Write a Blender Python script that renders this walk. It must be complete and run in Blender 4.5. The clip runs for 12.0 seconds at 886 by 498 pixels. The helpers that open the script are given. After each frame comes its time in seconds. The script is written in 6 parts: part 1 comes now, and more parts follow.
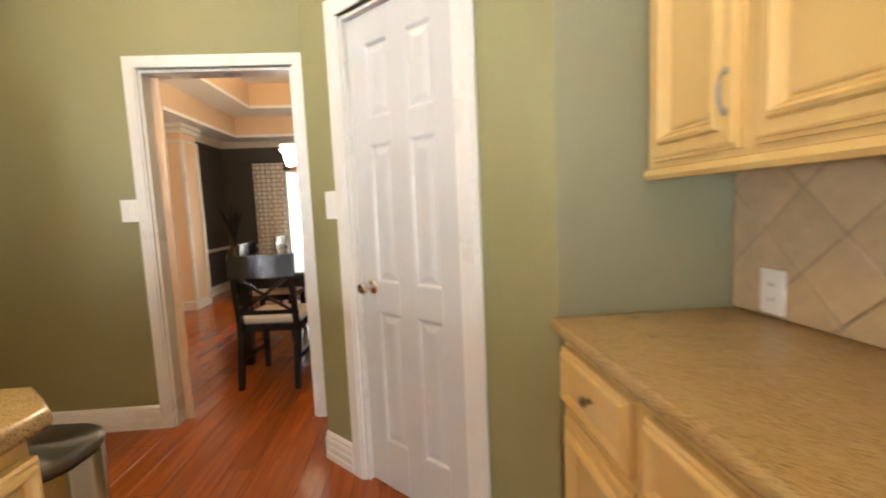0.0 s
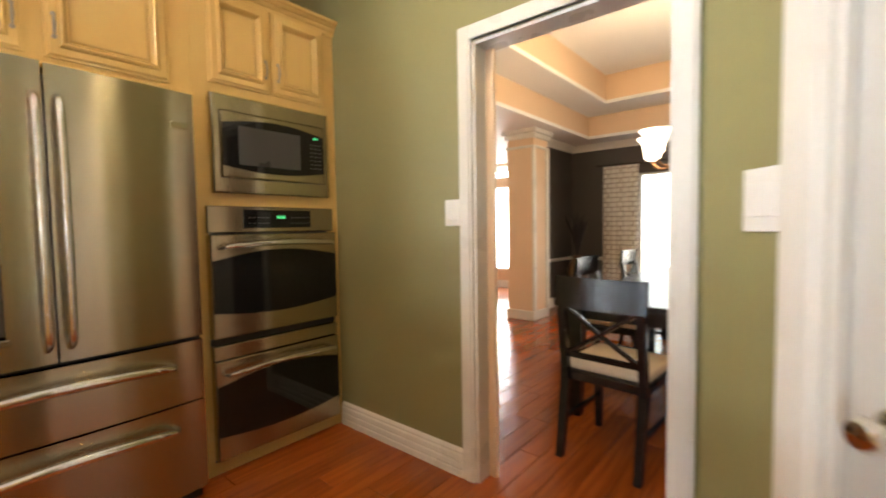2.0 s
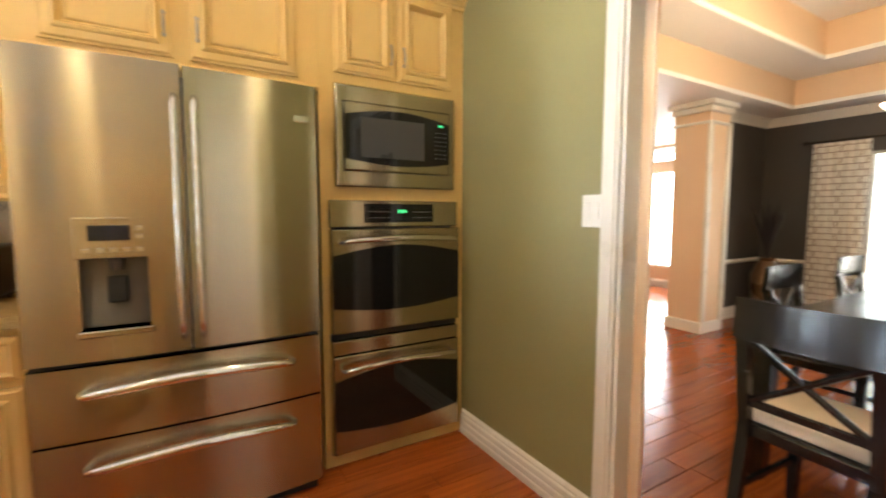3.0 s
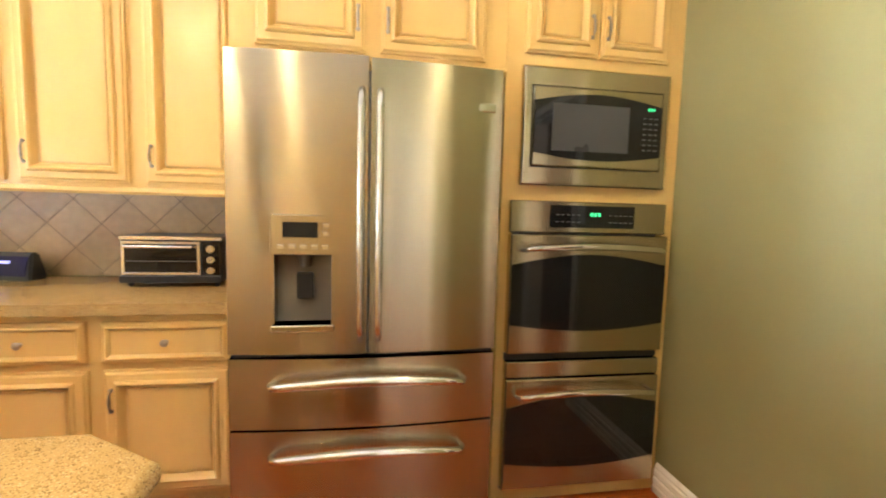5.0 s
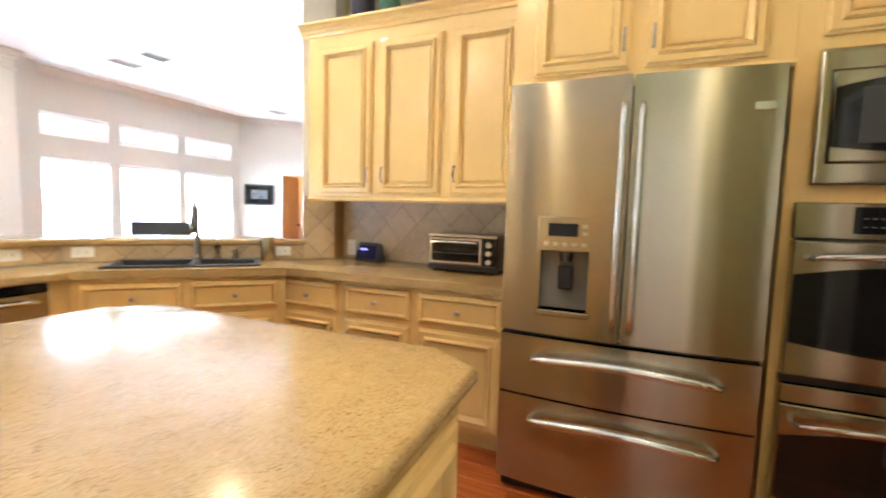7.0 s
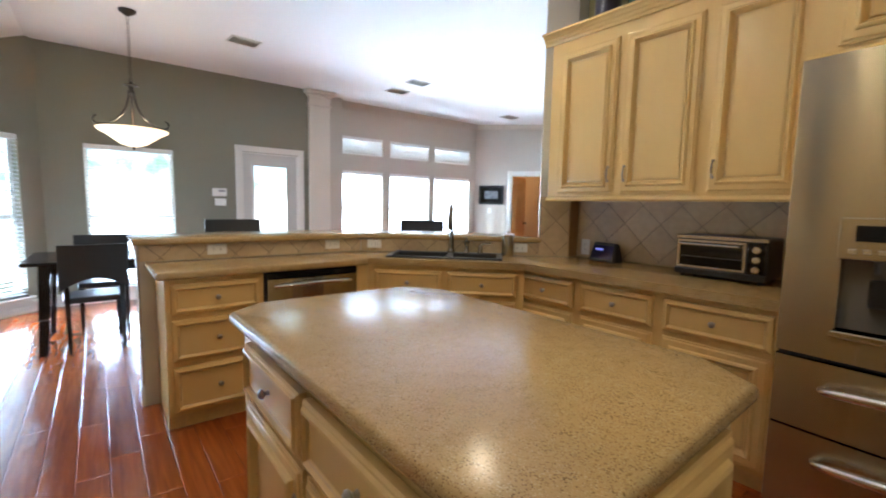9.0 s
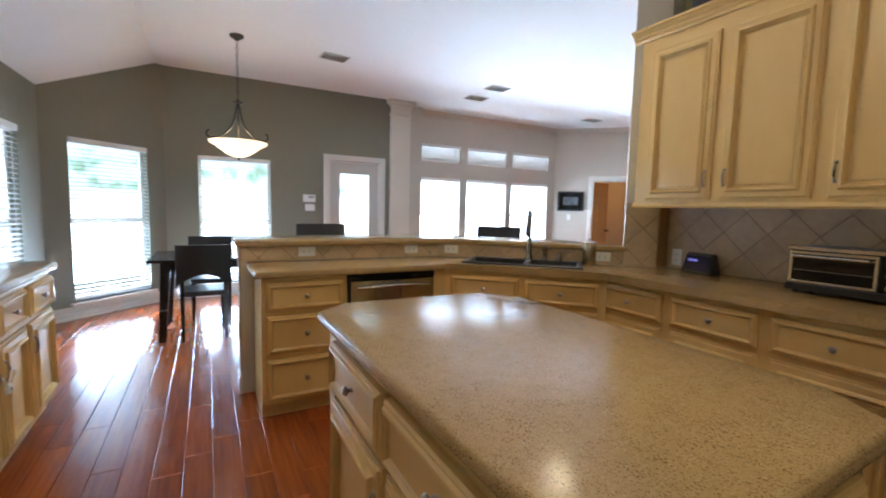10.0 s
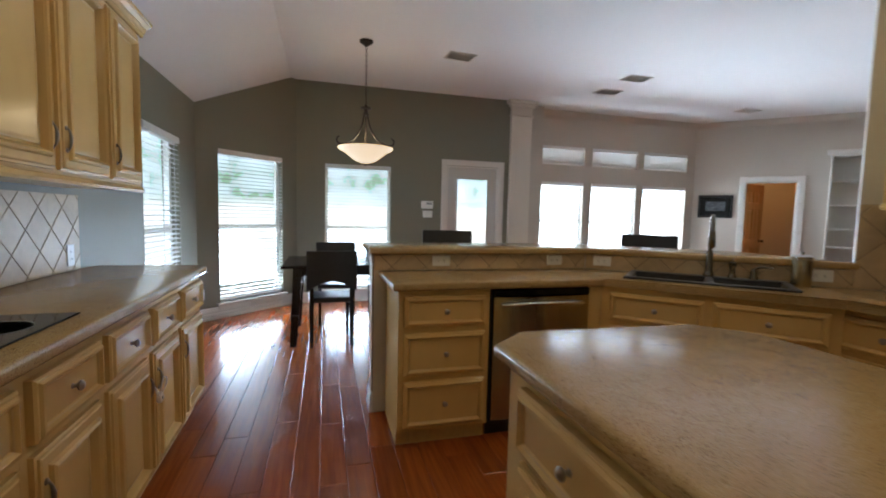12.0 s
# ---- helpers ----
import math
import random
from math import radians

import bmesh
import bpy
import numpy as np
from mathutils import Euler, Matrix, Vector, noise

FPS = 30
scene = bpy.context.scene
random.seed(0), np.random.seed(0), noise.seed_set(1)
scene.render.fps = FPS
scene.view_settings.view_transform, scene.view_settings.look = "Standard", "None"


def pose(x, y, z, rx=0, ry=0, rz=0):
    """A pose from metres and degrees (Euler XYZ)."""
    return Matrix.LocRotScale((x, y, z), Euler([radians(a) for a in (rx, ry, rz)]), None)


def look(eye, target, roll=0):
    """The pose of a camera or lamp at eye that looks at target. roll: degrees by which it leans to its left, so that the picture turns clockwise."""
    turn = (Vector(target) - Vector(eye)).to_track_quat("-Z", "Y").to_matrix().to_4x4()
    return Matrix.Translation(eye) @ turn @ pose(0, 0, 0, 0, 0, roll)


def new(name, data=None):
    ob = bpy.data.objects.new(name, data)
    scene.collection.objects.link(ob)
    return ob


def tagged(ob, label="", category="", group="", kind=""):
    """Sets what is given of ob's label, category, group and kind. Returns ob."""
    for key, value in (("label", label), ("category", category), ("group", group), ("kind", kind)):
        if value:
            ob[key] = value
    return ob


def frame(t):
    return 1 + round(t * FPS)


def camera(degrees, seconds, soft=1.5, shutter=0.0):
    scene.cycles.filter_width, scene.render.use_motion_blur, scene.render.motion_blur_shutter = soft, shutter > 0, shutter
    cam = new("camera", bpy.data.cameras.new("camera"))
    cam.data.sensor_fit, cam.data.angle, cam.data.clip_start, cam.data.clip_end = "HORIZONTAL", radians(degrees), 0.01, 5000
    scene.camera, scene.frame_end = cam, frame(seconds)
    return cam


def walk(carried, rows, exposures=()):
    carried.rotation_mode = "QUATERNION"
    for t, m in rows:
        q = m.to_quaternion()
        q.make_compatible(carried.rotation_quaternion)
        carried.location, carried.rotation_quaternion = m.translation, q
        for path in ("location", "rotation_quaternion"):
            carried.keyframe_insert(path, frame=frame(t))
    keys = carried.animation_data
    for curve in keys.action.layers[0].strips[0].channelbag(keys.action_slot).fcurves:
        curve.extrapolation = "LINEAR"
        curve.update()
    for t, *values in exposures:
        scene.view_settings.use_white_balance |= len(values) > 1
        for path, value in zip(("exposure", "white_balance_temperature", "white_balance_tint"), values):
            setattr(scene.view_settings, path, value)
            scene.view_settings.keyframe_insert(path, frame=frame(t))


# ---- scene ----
cam = camera(91.5, 12.0, soft=1.9, shutter=0.5)
PATH = [
    (0, (0.521, 0.734, 1.236), (0.647, 2.72, 1.038), -2.5),
    (0.5, (0.427, 0.925, 1.206), (0.297, 2.916, 1.073), -1.7),
    (1, (0.389, 1.165, 1.232), (-0.116, 3.097, 1.117), -0.7),
    (1.5, (0.338, 1.386, 1.237), (-0.582, 3.158, 1.135), -0.3),
    (2, (0.219, 1.678, 1.219), (-1.068, 3.206, 1.116), -0.9),
    (2.5, (0.054, 1.77, 1.261), (-1.417, 3.117, 1.123), 0.3),
    (3, (0.065, 1.956, 1.276), (-1.651, 2.969, 1.11), 0.1),
    (5, (-0.244, 1.965, 1.282), (-2.21, 2.293, 1.109), 1.5),
    (5.5, (-0.265, 1.997, 1.278), (-2.257, 2.06, 1.113), 1.6),
    (6, (-0.228, 2.041, 1.27), (-2.203, 1.767, 1.106), 1.3),
    (6.5, (-0.13, 2.008, 1.274), (-2.049, 1.473, 1.098), 1.3),
    (7, (0.026, 1.958, 1.261), (-1.81, 1.183, 1.095), 1.6),
    (7.5, (0.103, 1.943, 1.278), (-1.605, 0.92, 1.091), 1.2),
    (9.5, (0.179, 1.92, 1.269), (-0.914, 0.256, 1.08), 1.3),
    (10, (0.184, 1.914, 1.271), (-0.771, 0.166, 1.092), 1.4),
    (10.5, (0.191, 1.918, 1.272), (-0.623, 0.099, 1.102), 1.6),
    (11, (0.208, 1.839, 1.251), (-0.477, -0.034, 1.096), 1.3),
    (11.5, (0.29, 1.648, 1.252), (-0.326, -0.248, 1.093), 1.5),
    (12, (0.293, 1.441, 1.243), (-0.237, -0.482, 1.09), 1.3),
]
walk(cam, [(t, look(eye, target, roll)) for t, eye, target, roll in PATH], exposures=[
    (0.0, 1.03, 7150, 14), (1.5, 0.93, 7200, 14), (2.3, 1.22, 7000, 13), (3.0, 1.45, 6800, 11),
    (5.5, 1.97, 6450, 9), (6.5, 1.75, 6050, 8), (7.5, 1.37, 5750, 8), (9.5, 0.2, 5680, 9), (10.5, 0.0, 5800, 10), (12.0, -0.66, 6200, 10)])

# ---- build ----
# ================= world, sun and lamps =================
world = bpy.data.worlds.new("world")
scene.world = world
world.use_nodes = True
wn = world.node_tree.nodes
sky = wn.new("ShaderNodeTexSky")
sky.sky_type, sky.sun_disc, sky.sun_elevation, sky.sun_rotation = "NISHITA", False, radians(52), radians(150)
wn["Background"].inputs["Strength"].default_value = 0.15
world.node_tree.links.new(sky.outputs[0], wn["Background"].inputs["Color"])

sun_data = bpy.data.lights.new("sun", "SUN")
sun_data.energy, sun_data.angle, sun_data.color = 4.0, radians(0.5), (1.0, 0.95, 0.86)
sun = new("sun", sun_data)
sun.matrix_basis = pose(0, 0, 8, 38, 0, -30)


def area_lamp(name, x, y, z, rx, rz, sx, sy, watts, color):
    data = bpy.data.lights.new(name, "AREA")
    data.shape, data.size, data.size_y, data.energy, data.color = "RECTANGLE", sx, sy, watts, color
    ob = new(name, data)
    ob.matrix_basis = pose(x, y, z, rx, 0, rz)
    return ob


DAY = (0.72, 0.855, 1.0)
SKYLIGHT = (0.62, 0.80, 1.0)
WARM = (1.0, 0.77, 0.455)
W_WALL = 1.64      # cooktop wall
W_FRIDGE = -2.75   # refrigerator wall
Y_DOOR = 3.30      # wall with the doorway
Y_NOOK = -4.80     # breakfast nook's outer wall
Y_LIV = -5.13      # living room's window wall
CEIL = 3.02

# daylight standing just outside the windows
area_lamp("daylight_nook_diagonal", 1.36, -4.52, 0.62, 130, 45, 0.85, 1.0, 125, SKYLIGHT)
area_lamp("daylight_nook_back", -0.17, Y_NOOK - 0.34, 0.62, 130, 0, 0.9, 1.0, 155, SKYLIGHT)
area_lamp("daylight_nook_side", W_WALL + 0.32, -2.85, 0.80, 112, 90, 0.85, 1.2, 48, SKYLIGHT)
area_lamp("daylight_living", -4.56, Y_LIV - 0.45, 1.15, 115, 0, 3.1, 1.35, 820, DAY)
area_lamp("daylight_dining", -0.58, 8.47, 1.14, 90, 180, 2.2, 1.6, 7, (0.93, 0.97, 1.0))
area_lamp("daylight_foyer", -4.35, 9.17, 1.3, 90, 180, 1.3, 2.0, 50, (0.93, 0.97, 1.0))

# ================= small helpers =================


def part(name, bm, material, parent=None, label="", smooth=False):
    me = bpy.data.meshes.new(name)
    bmesh.ops.recalc_face_normals(bm, faces=bm.faces)
    bm.to_mesh(me)
    bm.free()
    for m in (material if isinstance(material, (list, tuple)) else [material]):
        me.materials.append(m)
    if smooth:
        for p in me.polygons:
            p.use_smooth = p.area < 0.06
        me.set_sharp_from_angle(angle=radians(40))
    ob = new(name, me)
    ob.parent = parent
    if label:
        ob["label"] = label
    return ob


def thing(name, m, label, category, group="", kind=""):
    ob = new(name)
    ob.empty_display_size = 0.1
    ob.matrix_basis = m
    return tagged(ob, label, category, group, kind)


def box(bm, x0, x1, y0, y1, z0, z1, bevel=0.0, seg=1, mi=0):
    v = [bm.verts.new(c) for c in ((x0, y0, z0), (x1, y0, z0), (x1, y1, z0), (x0, y1, z0),
                                   (x0, y0, z1), (x1, y0, z1), (x1, y1, z1), (x0, y1, z1))]
    fs = [bm.faces.new([v[i] for i in q]) for q in ((3, 2, 1, 0), (4, 5, 6, 7), (0, 1, 5, 4), (1, 2, 6, 5), (2, 3, 7, 6), (3, 0, 4, 7))]
    for f in fs:
        f.material_index = mi
    if bevel > 0:
        es = list({e for f in fs for e in f.edges})
        bmesh.ops.bevel(bm, geom=es, offset=bevel, segments=seg, affect="EDGES", profile=0.5)
    return v


def B(*a, **k):
    bm = bmesh.new()
    box(bm, *a, **k)
    return bm


def slab(bm, pts, z0, z1, bevel=0.0, seg=2, hole=None):
    """A flat polygon given thickness, its outer rims rounded; hole: a polygon cut through it."""
    path = list(pts)
    n = len(pts)
    if hole:
        k = min(range(n), key=lambda i: min(math.dist(pts[i], h) for h in hole))
        j = min(range(len(hole)), key=lambda i: math.dist(hole[i], pts[k]))
        ring = hole[j:] + hole[:j]
        area = sum(a[0] * b[1] - b[0] * a[1] for a, b in zip(pts, pts[1:] + pts[:1]))
        area_h = sum(a[0] * b[1] - b[0] * a[1] for a, b in zip(ring, ring[1:] + ring[:1]))
        if area * area_h > 0:
            ring = [ring[0]] + ring[:0:-1]
        path = pts[k:] + pts[:k] + [pts[k]] + ring + [ring[0]]
    lo = [bm.verts.new((x, y, z0)) for x, y in path]
    hi = [bm.verts.new((x, y, z1)) for x, y in path]
    bm.faces.new(hi), bm.faces.new(lo[::-1])
    m = len(path)
    rim = []
    for i in range(m):
        if hole and i in (n, m - 1):
            continue
        f = bm.faces.new((lo[i], lo[(i + 1) % m], hi[(i + 1) % m], hi[i]))
        if i < n:
            rim += [bm.edges.get((lo[i], lo[(i + 1) % m])), bm.edges.get((hi[i], hi[(i + 1) % m]))]
    if not hole:
        bmesh.ops.recalc_face_normals(bm, faces=bm.faces)
    if bevel:
        bmesh.ops.bevel(bm, geom=rim, offset=bevel, segments=seg, affect="EDGES", profile=0.5)
    return bm


def rings(bm, x0, x1, z0, z1, profile, y=0.0, cap=True):
    """Nested rectangles: profile is (inset, distance to the front); the front is -y."""
    loops = []
    for inset, d in profile:
        loops.append([bm.verts.new(c) for c in ((x0 + inset, y - d, z0 + inset), (x1 - inset, y - d, z0 + inset),
                                                (x1 - inset, y - d, z1 - inset), (x0 + inset, y - d, z1 - inset))])
    for a, b in zip(loops, loops[1:]):
        for i in range(4):
            bm.faces.new((a[i], a[(i + 1) % 4], b[(i + 1) % 4], b[i]))
    if cap:
        bm.faces.new(loops[-1])
    return bm


def lathe(bm, profile, seg=20, cx=0.0, cy=0.0, cz=0.0, axis="z"):
    loops = []
    for r, h in profile:
        lp = []
        for i in range(seg):
            a = 2 * math.pi * i / seg
            u, v = r * math.cos(a), r * math.sin(a)
            lp.append(bm.verts.new((cx + u, cy + v, cz + h) if axis == "z" else (cx + u, cy - h, cz + v)))
        loops.append(lp)
    for a, b in zip(loops, loops[1:]):
        for i in range(seg):
            bm.faces.new((a[i], a[(i + 1) % seg], b[(i + 1) % seg], b[i]))
    for lp in (loops[0], loops[-1]):
        if (lp[0].co - lp[seg // 2].co).length > 1e-5:
            bm.faces.new(lp)
    return bm


def tube(bm, pts, radius, seg=8):
    """A round bar along points; radius may be a list."""
    pts = [Vector(p) for p in pts]
    rad = radius if isinstance(radius, (list, tuple)) else [radius] * len(pts)
    loops, up = [], None
    for i, p in enumerate(pts):
        t = (pts[min(i + 1, len(pts) - 1)] - pts[max(i - 1, 0)]).normalized()
        if up is None:
            up = t.orthogonal().normalized()
        up = (up - t * up.dot(t)).normalized()
        side = t.cross(up)
        loops.append([bm.verts.new(p + rad[i] * (math.cos(2 * math.pi * k / seg) * up + math.sin(2 * math.pi * k / seg) * side)) for k in range(seg)])
    for a, b in zip(loops, loops[1:]):
        for k in range(seg):
            bm.faces.new((a[k], a[(k + 1) % seg], b[(k + 1) % seg], b[k]))
    bm.faces.new(loops[0])
    bm.faces.new(loops[-1][::-1])
    return bm


def bend(p0, p1, p2, p3, n=10):
    """Points on a cubic curve."""
    p0, p1, p2, p3 = map(Vector, (p0, p1, p2, p3))
    return [(1 - t) ** 3 * p0 + 3 * t * (1 - t) ** 2 * p1 + 3 * t * t * (1 - t) * p2 + t ** 3 * p3 for t in (i / n for i in range(n + 1))]


def prism(bm, profile, a, b):
    """A moulding: profile (outward, up) swept from a to b; outward is to the right of the way."""
    a, b = Vector(a), Vector(b)
    t = (b - a).normalized()
    out = Vector((t.y, -t.x, 0))
    la = [bm.verts.new(a + out * o + Vector((0, 0, u))) for o, u in profile]
    lb = [bm.verts.new(b + out * o + Vector((0, 0, u))) for o, u in profile]
    n = len(profile)
    for i in range(n):
        bm.faces.new((la[i], la[(i + 1) % n], lb[(i + 1) % n], lb[i]))
    bm.faces.new(la[::-1])
    bm.faces.new(lb)
    return bm


# ================= materials =================


def mat(name, color, rough=0.5, metal=0.0, vary=0.08, grain=40.0, big=3.0, bump=0.0, stretch=(1, 1, 1), spec=0.5, coat=0.0, rand=0.0, warm=0.0, rvary=0.08):
    """A painted or natural surface: colour varied at two scales, roughness varied, fine relief."""
    m = bpy.data.materials.new(name)
    m.use_nodes = True
    n, l = m.node_tree.nodes, m.node_tree.links
    b = n["Principled BSDF"]
    b.inputs["Metallic"].default_value = metal
    b.inputs["Specular IOR Level"].default_value = spec
    b.inputs["Coat Weight"].default_value = coat
    b.inputs["Coat Roughness"].default_value = 0.08
    tc, mp = n.new("ShaderNodeTexCoord"), n.new("ShaderNodeMapping")
    mp.inputs["Scale"].default_value = stretch
    l.new(tc.outputs["Object"], mp.inputs["Vector"])
    fine, wide = n.new("ShaderNodeTexNoise"), n.new("ShaderNodeTexNoise")
    fine.inputs["Scale"].default_value, fine.inputs["Detail"].default_value = grain, 5
    wide.inputs["Scale"].default_value, wide.inputs["Detail"].default_value = big, 3
    l.new(mp.outputs[0], fine.inputs["Vector"])
    l.new(mp.outputs[0], wide.inputs["Vector"])
    add = n.new("ShaderNodeMath")
    add.operation = "ADD"
    l.new(fine.outputs["Fac"], add.inputs[0])
    l.new(wide.outputs["Fac"], add.inputs[1])
    src = add.outputs[0]
    if rand:
        oi, ml, ad = n.new("ShaderNodeObjectInfo"), n.new("ShaderNodeMath"), n.new("ShaderNodeMath")
        ml.operation, ad.operation = "MULTIPLY_ADD", "ADD"
        ml.inputs[1].default_value, ml.inputs[2].default_value = 2 * rand, -rand
        l.new(oi.outputs["Random"], ml.inputs[0])
        l.new(ml.outputs[0], ad.inputs[0])
        l.new(src, ad.inputs[1])
        src = ad.outputs[0]
    mr = n.new("ShaderNodeMapRange")
    mr.inputs["From Min"].default_value, mr.inputs["From Max"].default_value = 0.45, 1.55
    mr.interpolation_type = "SMOOTHSTEP"
    l.new(src, mr.inputs["Value"])
    mix = n.new("ShaderNodeMix")
    mix.data_type = "RGBA"
    lo = [max(0, c * (1 - vary * (1 + warm * k))) for k, c in enumerate(color)]
    hi = [min(1, c * (1 + vary)) for c in color]
    mix.inputs[6].default_value, mix.inputs[7].default_value = (*lo, 1), (*hi, 1)
    l.new(mr.outputs[0], mix.inputs[0])
    l.new(mix.outputs[2], b.inputs["Base Color"])
    rr = n.new("ShaderNodeMapRange")
    rr.interpolation_type = "SMOOTHSTEP"
    rr.inputs["From Min"].default_value, rr.inputs["From Max"].default_value = 0.15, 0.85
    rr.inputs["To Min"].default_value, rr.inputs["To Max"].default_value = max(0.02, rough - rvary * rough * 2), min(1, rough + rvary * rough * 2)
    l.new(wide.outputs["Fac"], rr.inputs["Value"])
    l.new(rr.outputs[0], b.inputs["Roughness"])
    if bump:
        bp = n.new("ShaderNodeBump")
        bp.inputs["Strength"].default_value, bp.inputs["Distance"].default_value = bump, 0.004
        l.new(fine.outputs["Fac"], bp.inputs["Height"])
        l.new(bp.outputs[0], b.inputs["Normal"])
    return m


def glow(name, color, strength):
    m = bpy.data.materials.new(name)
    m.use_nodes = True
    b = m.node_tree.nodes["Principled BSDF"]
    b.inputs["Base Color"].default_value = (*color, 1)
    b.inputs["Emission Color"].default_value = (*color, 1)
    b.inputs["Emission Strength"].default_value = strength
    return m


def clear_glass(name, tint=(1, 1, 1), rough=0.0):
    m = bpy.data.materials.new(name)
    m.use_nodes = True
    b = m.node_tree.nodes["Principled BSDF"]
    b.inputs["Base Color"].default_value = (*tint, 1)
    b.inputs["Transmission Weight"].default_value = 1.0
    b.inputs["Roughness"].default_value = rough
    b.inputs["IOR"].default_value = 1.1
    return m


def quartz(name):
    """Beige engineered stone with brown and pale flecks."""
    m = mat(name, (0.42, 0.275, 0.112), rough=0.205, vary=0.06, grain=60, big=4, rvary=0.03, spec=0.4)
    n, l = m.node_tree.nodes, m.node_tree.links
    b = n["Principled BSDF"]
    base = b.inputs["Base Color"].links[0].from_socket
    tc = n.new("ShaderNodeTexCoord")
    out = base
    for scale, thr, col in ((210, 0.55, (0.25, 0.15, 0.058)), (240, 0.50, (0.53, 0.40, 0.21)), (150, 0.452, (0.14, 0.083, 0.032))):
        vo, no, su = n.new("ShaderNodeTexVoronoi"), n.new("ShaderNodeTexNoise"), n.new("ShaderNodeMath")
        vo.inputs["Scale"].default_value = scale
        no.inputs["Scale"].default_value = scale * 0.12
        l.new(tc.outputs["Object"], vo.inputs["Vector"])
        l.new(tc.outputs["Object"], no.inputs["Vector"])
        su.operation = "MULTIPLY_ADD"
        su.inputs[1].default_value = 0.5
        l.new(no.outputs["Fac"], su.inputs[0])
        l.new(vo.outputs["Distance"], su.inputs[2])
        mr = n.new("ShaderNodeMapRange")
        mr.inputs["From Min"].default_value, mr.inputs["From Max"].default_value = thr + 0.04, thr - 0.04
        l.new(su.outputs[0], mr.inputs["Value"])
        mx = n.new("ShaderNodeMix")
        mx.data_type = "RGBA"
        mx.inputs[7].default_value = (*col, 1)
        l.new(mr.outputs[0], mx.inputs[0])
        l.new(out, mx.inputs[6])
        out = mx.outputs[2]
    l.new(out, b.inputs["Base Color"])
    return m


def hardwood(name, per_island=False):
    """Glossy red-brown plank: grain along y, a tone of its own for each plank."""
    m = bpy.data.materials.new(name)
    m.use_nodes = True
    n, l = m.node_tree.nodes, m.node_tree.links
    b = n["Principled BSDF"]
    geo, oi = n.new("ShaderNodeNewGeometry"), n.new("ShaderNodeObjectInfo")
    rnd = geo.outputs["Random Per Island"] if per_island else oi.outputs["Random"]
    mp = n.new("ShaderNodeMapping")
    mp.inputs["Scale"].default_value = (30, 1.6, 30)
    off = n.new("ShaderNodeCombineXYZ")
    ml = n.new("ShaderNodeMath")
    ml.operation = "MULTIPLY"
    ml.inputs[1].default_value = 37.0
    l.new(rnd, ml.inputs[0])
    l.new(ml.outputs[0], off.inputs[0])
    l.new(ml.outputs[0], off.inputs[1])
    l.new(off.outputs[0], mp.inputs["Location"])
    l.new(geo.outputs["Position"], mp.inputs["Vector"])
    gr, kn = n.new("ShaderNodeTexNoise"), n.new("ShaderNodeTexNoise")
    gr.inputs["Scale"].default_value, gr.inputs["Detail"].default_value, gr.inputs["Distortion"].default_value = 1.4, 6, 0.6
    kn.inputs["Scale"].default_value, kn.inputs["Detail"].default_value = 5.0, 3
    l.new(mp.outputs[0], gr.inputs["Vector"])
    l.new(geo.outputs["Position"], kn.inputs["Vector"])
    ramp = n.new("ShaderNodeValToRGB")
    e = ramp.color_ramp.elements
    e[0].position, e[0].color = 0.30, (0.225, 0.047, 0.0075, 1)
    e[1].position, e[1].color = 0.72, (0.365, 0.085, 0.0138, 1)
    l.new(gr.outputs["Fac"], ramp.inputs[0])
    hsv = n.new("ShaderNodeHueSaturation")
    mr = n.new("ShaderNodeMapRange")
    mr.inputs["To Min"].default_value, mr.inputs["To Max"].default_value = 0.82, 1.15
    l.new(rnd, mr.inputs["Value"])
    l.new(mr.outputs[0], hsv.inputs["Value"])
    l.new(ramp.outputs[0], hsv.inputs["Color"])
    l.new(hsv.outputs[0], b.inputs["Base Color"])
    rr = n.new("ShaderNodeMapRange")
    rr.inputs["From Min"].default_value, rr.inputs["From Max"].default_value = 0.3, 0.7
    rr.inputs["To Min"].default_value, rr.inputs["To Max"].default_value = 0.13, 0.235
    l.new(kn.outputs["Fac"], rr.inputs["Value"])
    l.new(rr.outputs[0], b.inputs["Roughness"])
    # hand-scraped waves across the grain
    wv = n.new("ShaderNodeTexNoise")
    mp2 = n.new("ShaderNodeMapping")
    mp2.inputs["Scale"].default_value = (14, 5, 1)
    l.new(geo.outputs["Position"], mp2.inputs["Vector"])
    l.new(mp2.outputs[0], wv.inputs["Vector"])
    wv.inputs["Scale"].default_value, wv.inputs["Detail"].default_value = 1.0, 2
    bp = n.new("ShaderNodeBump")
    bp.inputs["Strength"].default_value, bp.inputs["Distance"].default_value = 0.6, 0.006
    l.new(wv.outputs["Fac"], bp.inputs["Height"])
    l.new(bp.outputs[0], b.inputs["Normal"])
    return m


def brushed(name, color, rough=0.28, direction=(1, 1, 60)):
    m = mat(name, color, rough=rough, metal=1.0, vary=0.025, grain=9, big=0.05, stretch=direction, rvary=0.05)
    m.node_tree.nodes["Principled BSDF"].inputs["Anisotropic"].default_value = 1.0
    tg = m.node_tree.nodes.new("ShaderNodeCombineXYZ")
    tg.inputs[2].default_value = 1.0
    m.node_tree.links.new(tg.outputs[0], m.node_tree.nodes["Principled BSDF"].inputs["Tangent"])
    return m


